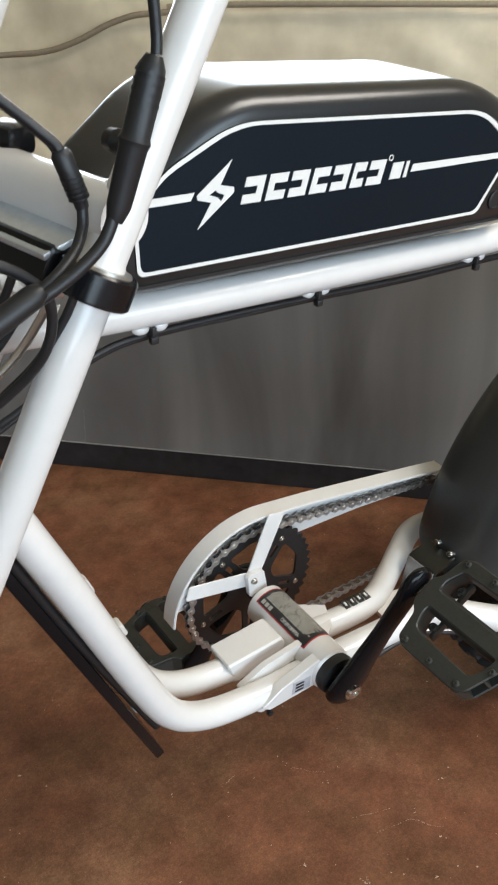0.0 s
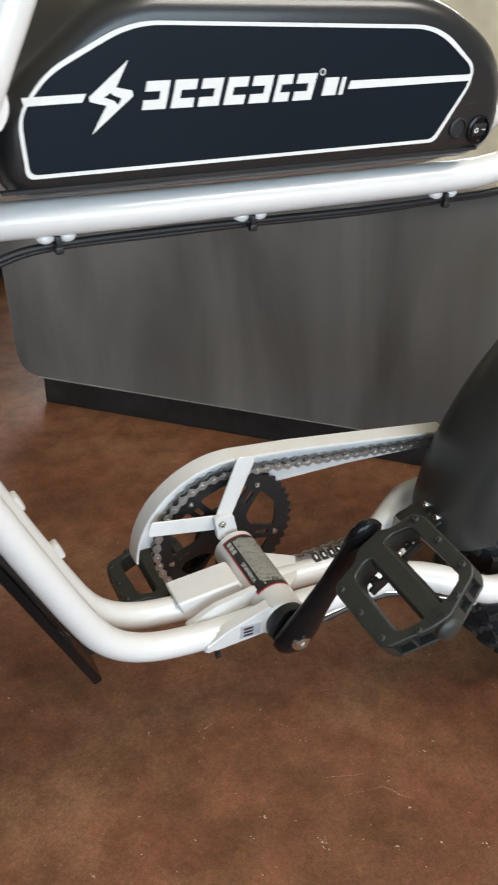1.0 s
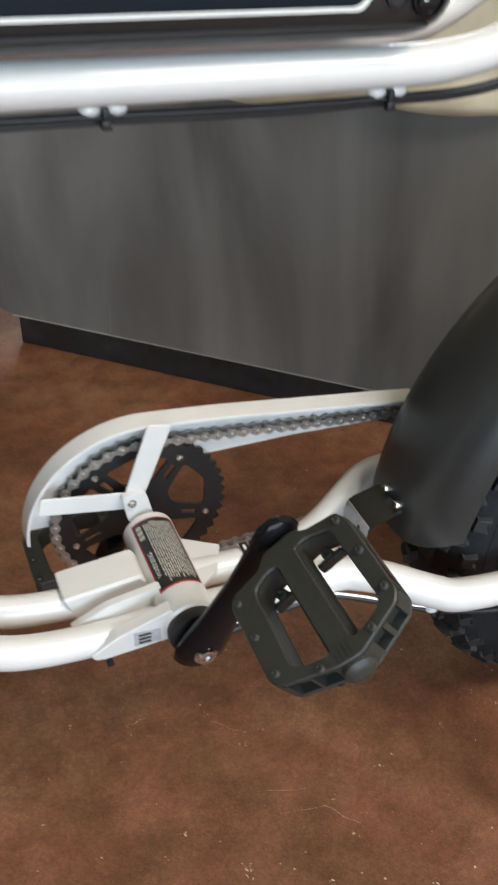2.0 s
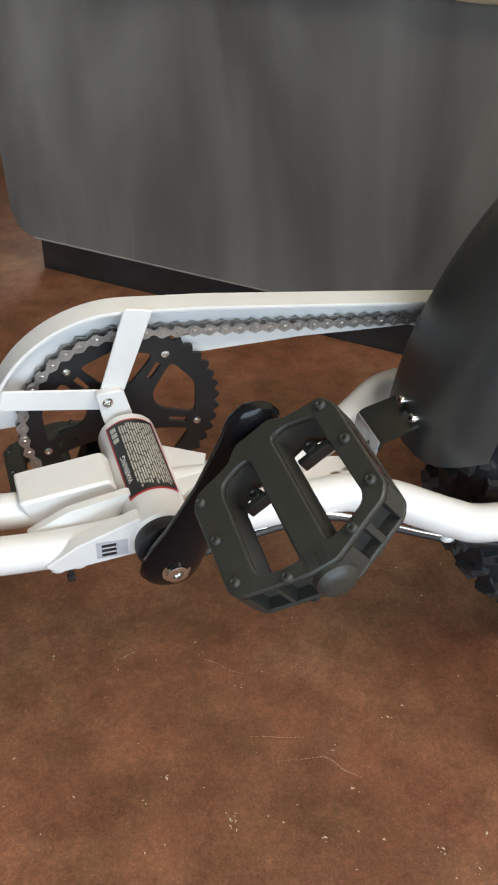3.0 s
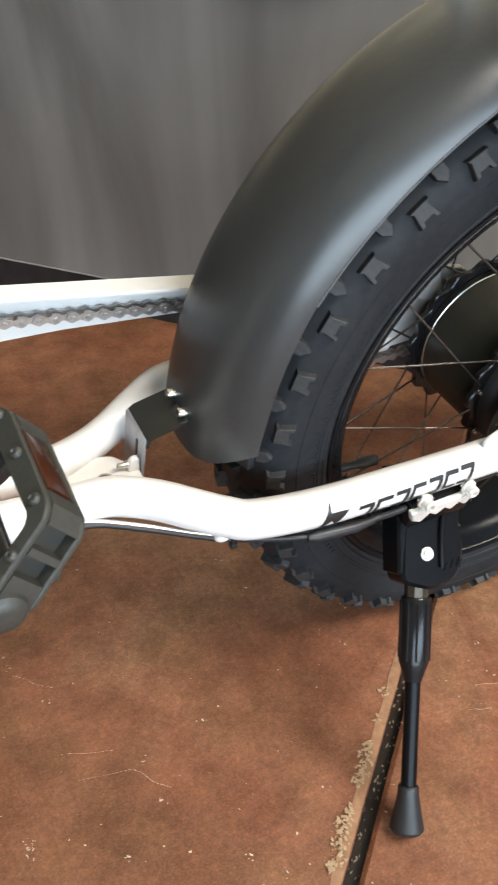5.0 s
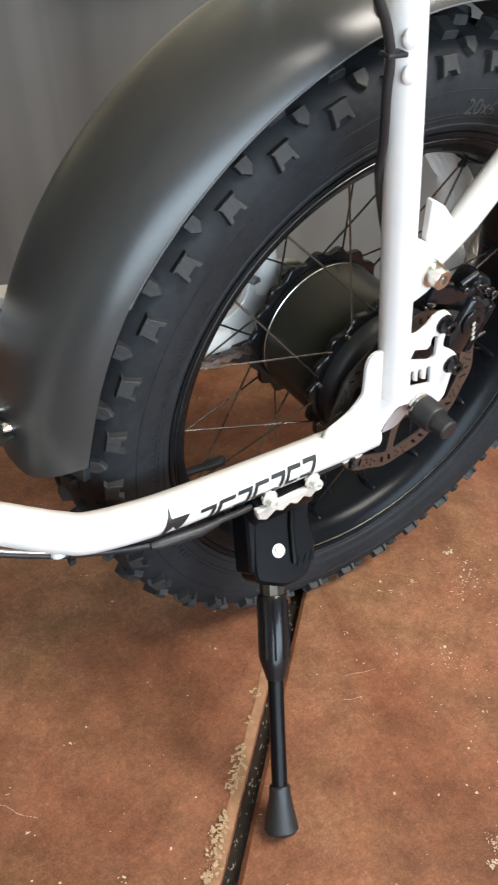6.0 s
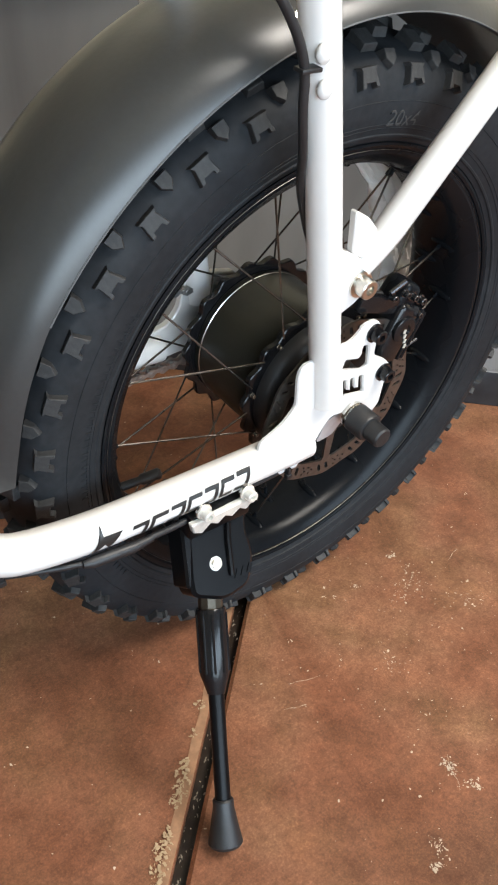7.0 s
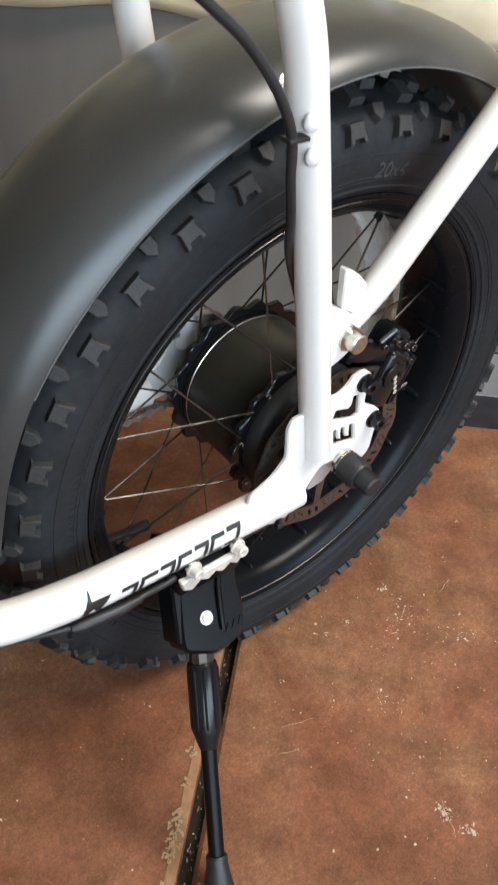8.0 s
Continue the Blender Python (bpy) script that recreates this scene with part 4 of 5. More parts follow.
# ---- battery
def battery():
    root = group("battery_pack", place=(0.0241, 0.0151, -0.0253))
    root.scale = (1.028, 1.028, 1.028)
    side = round_loop([(-0.763, 0.7345), (-0.760, 0.790), (-0.692, 0.848), (-0.468, 0.844), (-0.400, 0.803), (-0.398, 0.7345)], [0.026, 0.024, 0.030, 0.060, 0.050, 0.036], 7)
    b = plate(side, -0.054, 0.054)
    sharp = [e for e in b.edges if len(e.link_faces) == 2 and e.calc_face_angle(0) > radians(60)]
    bmesh.ops.bevel(b, geom=sharp, offset=0.018, segments=7, profile=0.55, affect='EDGES')
    part("shell", b, BATTERY, root, "glossy black battery shell", smooth=60)
    part("base_seam", plate(round_loop([(-0.762, 0.7425), (-0.42, 0.7425), (-0.42, 0.7445), (-0.762, 0.7445)], 0.0005, 1), 0.0505, 0.0544), DECAL_BLACK, root)
    rim_pts = [(-0.747, 0.7505), (-0.7495, 0.785), (-0.732, 0.8075), (-0.684, 0.8315), (-0.470, 0.8255), (-0.437, 0.8000), (-0.4375, 0.788), (-0.4605, 0.7510)]
    rr = [0.005, 0.010, 0.012, 0.018, 0.030, 0.014, 0.010, 0.005]
    outer = round_loop(rim_pts, rr, 6)
    c = Vector((-0.594, 0.790))
    inner = []
    for x, z in outer:
        d = c - Vector((x, z))
        inner.append((x + 0.0022 * (1 if d.x > 0 else -1) * min(1, abs(d.x) / 0.11), z + 0.0022 * (1 if d.y > 0 else -1) * min(1, abs(d.y) / 0.025)))
    part("badge", plate(outer, 0.0538, 0.0549), BADGE, root, "dark navy side badge")
    part("badge_outline", plate(outer, 0.0549, 0.0552, holes=[inner]), DECAL_WHITE, root, "silver-white badge outline")
    # stripe and the spark with slanted blocks between its two halves
    part("stripe", plate([(-0.745, 0.7900), (-0.7125, 0.7905), (-0.7100, 0.7950), (-0.746, 0.7945)], 0.0549, 0.0553), DECAL_WHITE, root)
    part("stripe", plate([(-0.5375, 0.7895), (-0.4385, 0.7905), (-0.4380, 0.7945), (-0.5360, 0.7945)], 0.0549, 0.0553), DECAL_WHITE, root)
    spark = [(-0.6850, 0.8115), (-0.7085, 0.7930), (-0.7080, 0.7905), (-0.6985, 0.7880), (-0.7075, 0.7730), (-0.6825, 0.7925), (-0.6830, 0.7955), (-0.6925, 0.7975)]
    hole = [(-0.6955, 0.7950), (-0.7000, 0.7925), (-0.6940, 0.7905), (-0.6915, 0.7880), (-0.6895, 0.7915), (-0.6945, 0.7935)]
    part("spark", plate(spark, 0.0549, 0.0554, holes=[hole]), DECAL_WHITE, root, "white spark shape")
    x = -0.6775
    for k, wdt in enumerate((0.0175, 0.0170, 0.0165, 0.0165, 0.0165, 0.0135, 0.0165)):
        part("letter_block", plate(slanted_block(x, wdt, 0.7845, 0.8000, 0.0035, k % 2), 0.0549, 0.0554), DECAL_WHITE, root)
        x += wdt + 0.0003
    for x, wdt in ((-0.5570, 0.0110), (-0.5445, 0.0040)):
        part("letter_block", plate([(x, 0.7865), (x + wdt - 0.001, 0.7865), (x + wdt + 0.001, 0.7970), (x + 0.002, 0.7970)], 0.0549, 0.0554), DECAL_WHITE, root)
    part("registered_mark", lathe([(0, 0.0014), (0.0004, 0.0014), (0.0004, 0.0021), (0, 0.0021)], P(-0.5575, 0.0549, 0.8005), LEFT, 14, closed=True), DECAL_WHITE, root)
    # key lock and rocker switch at the rear lower corner
    part("lock_ring", lathe([(0, 0.0075), (0.0016, 0.0075), (0.0020, 0.0060), (0.0008, 0.0055), (0.0008, 0.0005)], P(-0.441, 0.0538, 0.759), LEFT, 24), BLACK, root)
    part("switch_ring", lathe([(0, 0.0100), (0.0030, 0.0100), (0.0036, 0.0085), (0.0012, 0.0080), (0.0012, 0.0005)], P(-0.4225, 0.0530, 0.757), LEFT, 28), GLOSS, root, "round rocker switch")
    part("rocker", block((0.013, 0.003, 0.009), P(-0.4225, 0.0548, 0.757), (6, 0, 4), 0.001), BLACK, root)
    part("switch_mark", lathe([(0, 0.0010), (0.0003, 0.0010), (0.0003, 0.0018), (0, 0.0018)], P(-0.4255, 0.0564, 0.757), LEFT, 14, closed=True), DECAL_WHITE, root)
    part("switch_mark", block((0.0030, 0.0003, 0.0006), P(-0.4190, 0.0566, 0.7572)), DECAL_WHITE, root)
    part("corner_slot", block((0.008, 0.0012, 0.0012), P(-0.4335, 0.0538, 0.7745), (0, -8, 0)), DECAL_BLACK, root)


battery()


# ---- fork and cables at the head
def fork():
    root = group("front_fork")
    ax = Vector((0.109, 0, 0.234)).normalized()
    turn = radians(13)
    across = Vector((-math.sin(turn), math.cos(turn), 0))      # from the near leg to the far one
    near = Vector(P(-0.7995, 0.080, 0.745))
    for off in (0.0, 0.165):
        base = near + across * off
        part("fork_leg", sweep([base - ax * 0.55, base - ax * 0.02, base + ax * 0.034, base + ax * 0.036, base + ax * 0.24], [0.0126, 0.0126, 0.0126, 0.0118, 0.0118], 24), WHITE, root, "white painted fork leg")
        c = base + ax * 0.0225
        part("crown_clamp", lathe([(-0.0085, 0.0128), (-0.0085, 0.0200), (-0.0072, 0.0212), (0.0072, 0.0212), (0.0085, 0.0200), (0.0085, 0.0128)], c, ax, 36), GLOSS, root, "black crown clamp")
        part("clamp_ring", lathe([(0.0085, 0.0124), (0.0085, 0.0172), (0.0100, 0.0166), (0.0100, 0.0124)], c, ax, 36, closed=True), BRASSY, root, "zinc ring")
    c = near + across * 0.0825 + ax * 0.0235
    q = Matrix.Identity(4)
    side = across
    fwd = ax.cross(side).normalized()
    for i, v in enumerate((side, fwd, ax)):
        q.col[i][:3] = v
    b = block((0.140, 0.048, 0.022), bevel=0.004)
    bmesh.ops.transform(b, matrix=Matrix.Translation(c) @ q, verts=b.verts)
    crown = part("crown", b, GLOSS, root, "glossy black fork crown")
    # pale plate added in place of the bright reflection on the black crown
    b = block((0.138, 0.040, 0.004), (0, 0.010, 0.0160), (-40, 0, 0), 0.001)
    bmesh.ops.transform(b, matrix=Matrix.Translation(c) @ q, verts=b.verts)
    part("crown_sheen_plate", b, ALLOY, crown, "pale tilted plate standing in for the crown's reflection")
    a = near + ax * 0.058
    part("cross_tube", sweep([a - across * 0.004, a + across * 0.17], 0.0160, 24), WHITE, root, "white cross tube between the legs")
    part("fillet", sweep([a - across * 0.002 + ax * 0.016, a + across * 0.022 + ax * 0.002], [0.008, 0.010], 12), WHITE, root)
    # head tube
    h = near + across * 0.0825 - fwd * 0.0
    part("head_tube", sweep([h - ax * 0.14, h + ax * 0.0], 0.022, 28), WHITE, root, "white head tube")
    part("far_lamp_bracket", block((0.022, 0.026, 0.018), near + across * 0.106 + ax * 0.078, (0, 0, 20), 0.005), GLOSS, root, "black bracket")
    # knob on the leg
    part("leg_knob", lathe([(0, 0.004), (0.004, 0.0065), (0.010, 0.006), (0.012, 0.002)], near + ax * 0.093 + across * 0.012 + fwd * 0.004, across, 14), BLACK, root)


fork()


def cable(name, pts, r, mat, label, steps=10, segs=16):
    return part(name, sweep(curve_points([P(*q) for q in pts], steps), r, segs), mat, bike, label)


def cables():
    # thick display connector on the near leg
    pts = [(-0.7720, 0.096, 0.940), (-0.7670, 0.098, 0.905), (-0.7650, 0.099, 0.885), (-0.7655, 0.100, 0.876)]
    cable("display_cable", pts, 0.0027, BLACK, "black display cable")
    body = [(-0.7665, 0.100, 0.876), (-0.7680, 0.100, 0.871), (-0.7690, 0.100, 0.866), (-0.7770, 0.101, 0.842), (-0.7777, 0.101, 0.840), (-0.7785, 0.101, 0.837), (-0.7870, 0.102, 0.811), (-0.7895, 0.102, 0.804)]
    part("connector", sweep([P(*q) for q in body], [0.0040, 0.0066, 0.0070, 0.0070, 0.0080, 0.0070, 0.0060, 0.0040], 18), BLACK, bike, "thick black cable connector")
    for k in range(4):
        q = Vector(P(-0.7685, 0.100, 0.869)).lerp(Vector(P(-0.7720, 0.1004, 0.857)), k / 3)
        part("connector_rib", sweep([q, q + Vector((-0.0006, 0, -0.0014))], 0.0073, 18), BLACK, bike)
    cable("display_cable", [(-0.7890, 0.102, 0.808), (-0.797, 0.104, 0.795), (-0.812, 0.106, 0.784), (-0.832, 0.106, 0.773), (-0.856, 0.104, 0.760), (-0.89, 0.10, 0.74)], 0.0032, BLACK, "black display cable")
    part("connector", sweep([P(-0.830, 0.107, 0.7790), P(-0.834, 0.107, 0.7765), P(-0.862, 0.105, 0.7600), P(-0.90, 0.10, 0.738)], [0.0036, 0.0060, 0.0064, 0.006], 20), BLACK, bike, "thick black cable connector")
    # thinner pair that arcs in front of the head tube
    for k, dw in enumerate((0.0, -0.006)):
        cable("brake_cable", [(-0.850 - k * 0.004, 0.070 + dw, 0.872 + 0.004 * k), (-0.8227, 0.075 + dw, 0.8498), (-0.8132, 0.078 + dw, 0.8415), (-0.8081, 0.081 + dw, 0.8366), (-0.8060, 0.083 + dw * 0.5, 0.8320)], 0.0026, BLACK, "black brake cable")
    part("connector", sweep([P(-0.8069, 0.083, 0.8345), P(-0.8062, 0.0833, 0.8318), P(-0.7995, 0.0853, 0.8125), P(-0.7990, 0.0855, 0.8105), P(-0.7982, 0.086, 0.8071)], [0.0036, 0.0052, 0.0048, 0.0036, 0.0034], 14), BLACK, bike, "small black cable connector")
    for k in range(5):
        q = Vector(P(-0.8030, 0.0843, 0.8225)).lerp(Vector(P(-0.7997, 0.0853, 0.8130)), k / 4)
        part("connector_rib", sweep([q, q + Vector((0.0003, 0, -0.0010))], 0.0053, 14), BLACK, bike)
    cable("brake_cable", [(-0.7982, 0.086, 0.8076), (-0.8001, 0.089, 0.7985), (-0.8075, 0.095, 0.7895), (-0.8218, 0.101, 0.7805), (-0.8384, 0.101, 0.7706), (-0.875, 0.098, 0.750)], 0.0028, BLACK, "black brake cable")
    for k in range(4):
        w = 0.070 - 0.012 * k
        mat = (BLACK, BRASSY, BLACK, BLACK)[k]
        cable("wire", [(-0.805 - 0.006 * k, w + 0.02, 0.768), (-0.812 - 0.006 * k, w + 0.016, 0.750), (-0.826 - 0.006 * k, w + 0.008, 0.725), (-0.850 - 0.006 * k, w, 0.700), (-0.88, w, 0.670)], 0.0024, mat, "loose wire beside the fork")
    cable("wire", [(-0.870, 0.10, 0.800), (-0.838, 0.098, 0.785), (-0.822, 0.096, 0.765), (-0.826, 0.09, 0.735), (-0.850, 0.07, 0.700), (-0.89, 0.05, 0.668)], 0.0028, BLACK, "loose wire beside the fork")
    # the run below the top tube and the run below the chainstay
    cable("brake_hose", [(-0.8394, 0.0189, 0.6527), (-0.7879, 0.0189, 0.6774), (-0.7570, 0.0189, 0.6918), (-0.7230, 0.0189, 0.6964), (-0.6540, 0.0189, 0.6970), (-0.5840, 0.0189, 0.6959), (-0.4892, 0.0199, 0.6944), (-0.4140, 0.0199, 0.6951), (-0.3450, 0.0220, 0.6990), (-0.2779, 0.0356, 0.7243)], 0.0024, BLACK, "black brake hose")
    cable("shift_cable", [(-0.8394, 0.0148, 0.6444), (-0.7879, 0.0148, 0.6722), (-0.7570, 0.0148, 0.6867), (-0.7230, 0.0148, 0.6923), (-0.6540, 0.0148, 0.6923), (-0.5840, 0.0148, 0.6918), (-0.4892, 0.0148, 0.6897), (-0.4140, 0.0148, 0.6908), (-0.3450, 0.0189, 0.6949), (-0.2779, 0.0356, 0.7181)], 0.0019, BLACK, "thin black cable")
    cable("motor_cable", [(-0.52, 0.052, 0.284), (-0.46, 0.048, 0.289), (-0.414, 0.050, 0.2905), (-0.3790, 0.0600, 0.2830), (-0.3430, 0.0730, 0.2735), (-0.317, 0.0825, 0.2685), (-0.27, 0.094, 0.262), (-0.235, 0.100, 0.2605), (-0.205, 0.100, 0.2610), (-0.178, 0.098, 0.2585), (-0.12, 0.092, 0.2570), (-0.06, 0.088, 0.256), (-0.035, 0.080, 0.262), (-0.015, 0.075, 0.28)], 0.0026, BLACK, "black motor cable")
    cable("motor_cable", [(-0.50, 0.046, 0.286), (-0.44, 0.046, 0.2930), (-0.414, 0.049, 0.2935), (-0.379, 0.060, 0.2860), (-0.343, 0.073, 0.2765), (-0.318, 0.0825, 0.2715)], 0.0018, STEEL, "bare steel inner cable")
    part("cable_boot", sweep([P(-0.262, 0.098, 0.2625), P(-0.255, 0.099, 0.262), P(-0.222, 0.101, 0.2605), P(-0.205, 0.1005, 0.2605)], [0.003, 0.0048, 0.0046, 0.0030], 12), BLACK, bike, "black cable boot")
    # hydraulic hose down the seat stay
    cable("rear_hose", [(-0.30, 0.070, 0.735), (-0.235, 0.088, 0.705), (-0.178, 0.092, 0.663), (-0.150, 0.095, 0.641), (-0.129, 0.098, 0.616), (-0.1165, 0.099, 0.592), (-0.112, 0.098, 0.568), (-0.103, 0.094, 0.538), (-0.085, 0.080, 0.50), (-0.05, 0.070, 0.44), (-0.01, 0.068, 0.40), (0.03, 0.070, 0.39)], 0.0030, BLACK, "black rear brake hose")


cables()


# ---- cranks, chainring, chain, guard
CRANK_DIR = Vector((0.0415, 0, 0.1300))


def crank_arm(sign):
    a = Vector(P(BBU, 0.076 if sign > 0 else -0.098, BBV))
    e = a + CRANK_DIR * sign + Vector((0, -sign * 0.024, 0))
    if sign < 0:
        e = a - CRANK_DIR + Vector((0, 0.024, 0))
    d = (e - a)
    pts = [a - d * 0.162, a - d * 0.150, a - d * 0.105, a - d * 0.03, a + d * 0.10, a + d * 0.25, a + d * 0.55, a + d * 0.85, a + d * 0.93, a + d, a + d * 1.07, a + d * 1.095]
    return part("crank_arm", sweep(pts, [0.0075, 0.0120, 0.0185, 0.0205, 0.0195, 0.0160, 0.0132, 0.0142, 0.0158, 0.0160, 0.0120, 0.0065], 24, flat=0.50), CRANK_BLACK, CRANK, "gloss black crank arm"), e


def pedal(centre, sign, tilt):
    """A platform pedal: six-sided cage with hollow front corners on a round spine, pins on both faces, amber reflectors let into its sides."""
    root = group("pedal", bike, label="grey-black plastic platform pedal")
    s = Vector((math.cos(tilt), 0, math.sin(tilt)))
    wdir = Vector((0, -sign, 0))
    nrm = s.cross(wdir).normalized()
    if nrm.z < 0:
        nrm = -nrm
    m = Matrix.Identity(4)
    for i, v in enumerate((s, nrm, wdir)):
        m.col[i][:3] = v
    m.translation = centre
    root.matrix_basis = m
    # in the pedal's own axes: x fore-aft, y through its thickness (up), z out along the spindle
    corners = [(-0.012, -0.003), (0.012, -0.003), (0.020, 0.0035), (0.0425, 0.0085), (0.0470, 0.018), (0.0465, 0.0800), (0.0415, 0.0870), (0.008, 0.0990), (-0.008, 0.0965), (-0.0430, 0.0835), (-0.0490, 0.0760), (-0.0490, 0.016), (-0.0440, 0.0085), (-0.020, 0.0050)]
    out = round_loop(corners, 0.003, 3)
    h1 = round_loop([(0.0080, 0.010), (0.0180, 0.0095), (0.0335, 0.0165), (0.0345, 0.0765), (0.031, 0.0815), (0.0165, 0.0860), (0.0080, 0.0865)], 0.003, 3)
    h2 = round_loop([(-0.0080, 0.012), (-0.0160, 0.0115), (-0.0275, 0.0150), (-0.0300, 0.0215), (-0.0320, 0.0755), (-0.0285, 0.0800), (-0.0190, 0.0835), (-0.0080, 0.0860)], 0.003, 3)

    def notched(p, q, spans, depth):
        """The run from p to q with pockets cut into it."""
        p, q = Vector(p), Vector(q)
        run = q - p
        inward = Vector((-run.y, run.x)).normalized() * depth
        if inward.dot(Vector((0.0, 0.05)) - p) < 0:
            inward = -inward
        pts = []
        for u0, u1 in spans:
            a0, a1 = p + run * u0, p + run * u1
            pts += [tuple(a0), tuple(a0 + inward + run * 0.02), tuple(a1 + inward - run * 0.02), tuple(a1)]
        return pts
    # the core between the two faces: pockets for the reflectors, open hollows at the outer corners
    core = corners[:5] + notched(corners[4], corners[5], [(0.14, 0.86)], 0.0040) + corners[5:7]
    core += notched(corners[6], corners[7], [(0.04, 0.36), (0.46, 0.74)], 0.0075) + corners[7:9]
    core += notched(corners[8], corners[9], [(0.10, 0.50), (0.56, 0.95)], 0.0075) + corners[9:11]
    core += notched(corners[10], corners[11], [(0.14, 0.86)], 0.0040) + corners[11:]
    part("body", plate(core, -0.0092, 0.0092, holes=[h1, h2]), PEDAL, root, "moulded body with two openings and end hollows")
    for y0, y1 in ((-0.0125, -0.0092), (0.0092, 0.0125)):
        part("tread_face", plate(out, y0, y1, holes=[h1, h2], bevel=0.0009), PEDAL, root)
    part("spine", sweep([(0, 0, 0.000), (0, 0, 0.096)], 0.0112, 24), PEDAL, root)
    part("end_cap", sweep([(0, 0, 0.090), (0, 0, 0.1005), (0, 0, 0.1030), (0, 0, 0.1040)], [0.0118, 0.0108, 0.0085, 0.005], 24), PEDAL, root, "round cap over the spindle's end")
    part("spindle", sweep([(0, 0, -0.022), (0, 0, 0.004)], 0.0072, 14), STEEL, root)
    # pale step where the spine meets the inner frame, and the cross webs low in the openings
    for x in (-0.0065, 0.0065):
        part("step", block((0.0110, 0.0022, 0.0014), (x, 0.0112, 0.0098), bevel=0.0004), PEDAL, root)
    for x, z, ln in ((0.021, 0.022, 0.020), (-0.019, 0.024, 0.018)):
        part("web", block((ln, 0.0080, 0.0040), (x, -0.0080, z), bevel=0.0008), PEDAL, root)
        part("web_boss", lathe([(0, 0.0045), (0.0065, 0.0040), (0.0072, 0.0025), (0.0060, 0.0018), (0.0060, 0.0002)], (x, -0.0100, z - 0.004), (0, 1, 0), 14), PEDAL, root)
    pin = mesh_of("pin", lathe([(-0.001, 0.0031), (0.0012, 0.0030), (0.0022, 0.0024), (0.0026, 0.0014), (0.0018, 0.0010), (0.0018, 0.0002)], (0, 0, 0), (0, 0, 1), 12), PEDAL)
    for x, z in ((0.0405, 0.0150), (0.0415, 0.0440), (0.0410, 0.0745), (-0.0430, 0.0160), (-0.0435, 0.0445), (-0.0430, 0.0740), (-0.0175, 0.0905), (0.0215, 0.0905)):
        for f in (1, -1):
            share("pin", pin, root, Matrix.Translation((x, f * 0.0125, z)) @ Matrix.Rotation(radians(-90 * f), 4, 'X'))
    for x in (0.0452, -0.0472):
        part("reflector", block((0.0024, 0.0150, 0.0400), (x, 0, 0.048), bevel=0.0006), AMBER, root, "amber reflector")
    for k in range(4):
        part("rib", block((0.0010, 0.0009, 0.0095), (-0.0052 + k * 0.0034, 0.0127, 0.0900)), PEDAL, root)
    return root


CRANK = group("crankset")


def crankset():
    arm, e = crank_arm(1)
    bolt("crank_bolt", P(BBU, 0.0850, BBV), LEFT, 0.0072, 0.0045, STEEL, CRANK, "steel crank bolt")
    pedal(Vector(P(-0.4977, 0.1140, 0.4355)), 1, radians(39))
    arm, e = crank_arm(-1)
    pedal(e + Vector((0, 0.012, 0)), -1, radians(8))
    part("bearing_cup", lathe([(0.054, 0.010), (0.054, 0.0205), (0.0590, 0.0215), (0.0640, 0.0205), (0.0660, 0.016), (0.0660, 0.008)], P(BBU, 0, BBV), segs=36), BLACK, CRANK, "black bearing cup")
    part("spindle", lathe([(-0.080, 0.006), (-0.080, 0.008), (0.080, 0.008), (0.080, 0.006)], P(BBU, 0, BBV), segs=16), STEEL, CRANK)
    n = 44
    teeth = []
    for k in range(n * 4):
        a = 2 * math.pi * k / (n * 4)
        r = (0.0770, 0.0800, 0.0822, 0.0800)[k % 4]
        teeth.append((BBU + RING + r * math.cos(a), RINGV + r * math.sin(a)))
    holes = []
    for k in range(5):
        a = 2 * math.pi * k / 5 + 0.35
        holes.append(round_loop([(BBU + RING + r * math.cos(a + d), RINGV + r * math.sin(a + d)) for r, d in ((0.062, -0.50), (0.065, 0.0), (0.062, 0.50), (0.030, 0.28), (0.030, -0.28))], 0.007, 4))
        holes.append(round_loop([(BBU + RING + r * math.cos(a + 0.628 + d), RINGV + r * math.sin(a + 0.628 + d)) for r, d in ((0.056, -0.05), (0.056, 0.05), (0.040, 0.05), (0.040, -0.05))], 0.001, 2))
    part("chainring", plate(teeth, -0.0880, -0.0850, holes=holes), BLACK, CRANK, "black toothed chainring")
    for k in range(5):
        a = 2 * math.pi * k / 5 + 0.35 + 0.628
        bolt("ring_bolt", P(BBU + RING + 0.0650 * math.cos(a), -0.0850, RINGV + 0.0650 * math.sin(a)), LEFT, 0.0024, 0.002, STEEL, CRANK)


crankset()


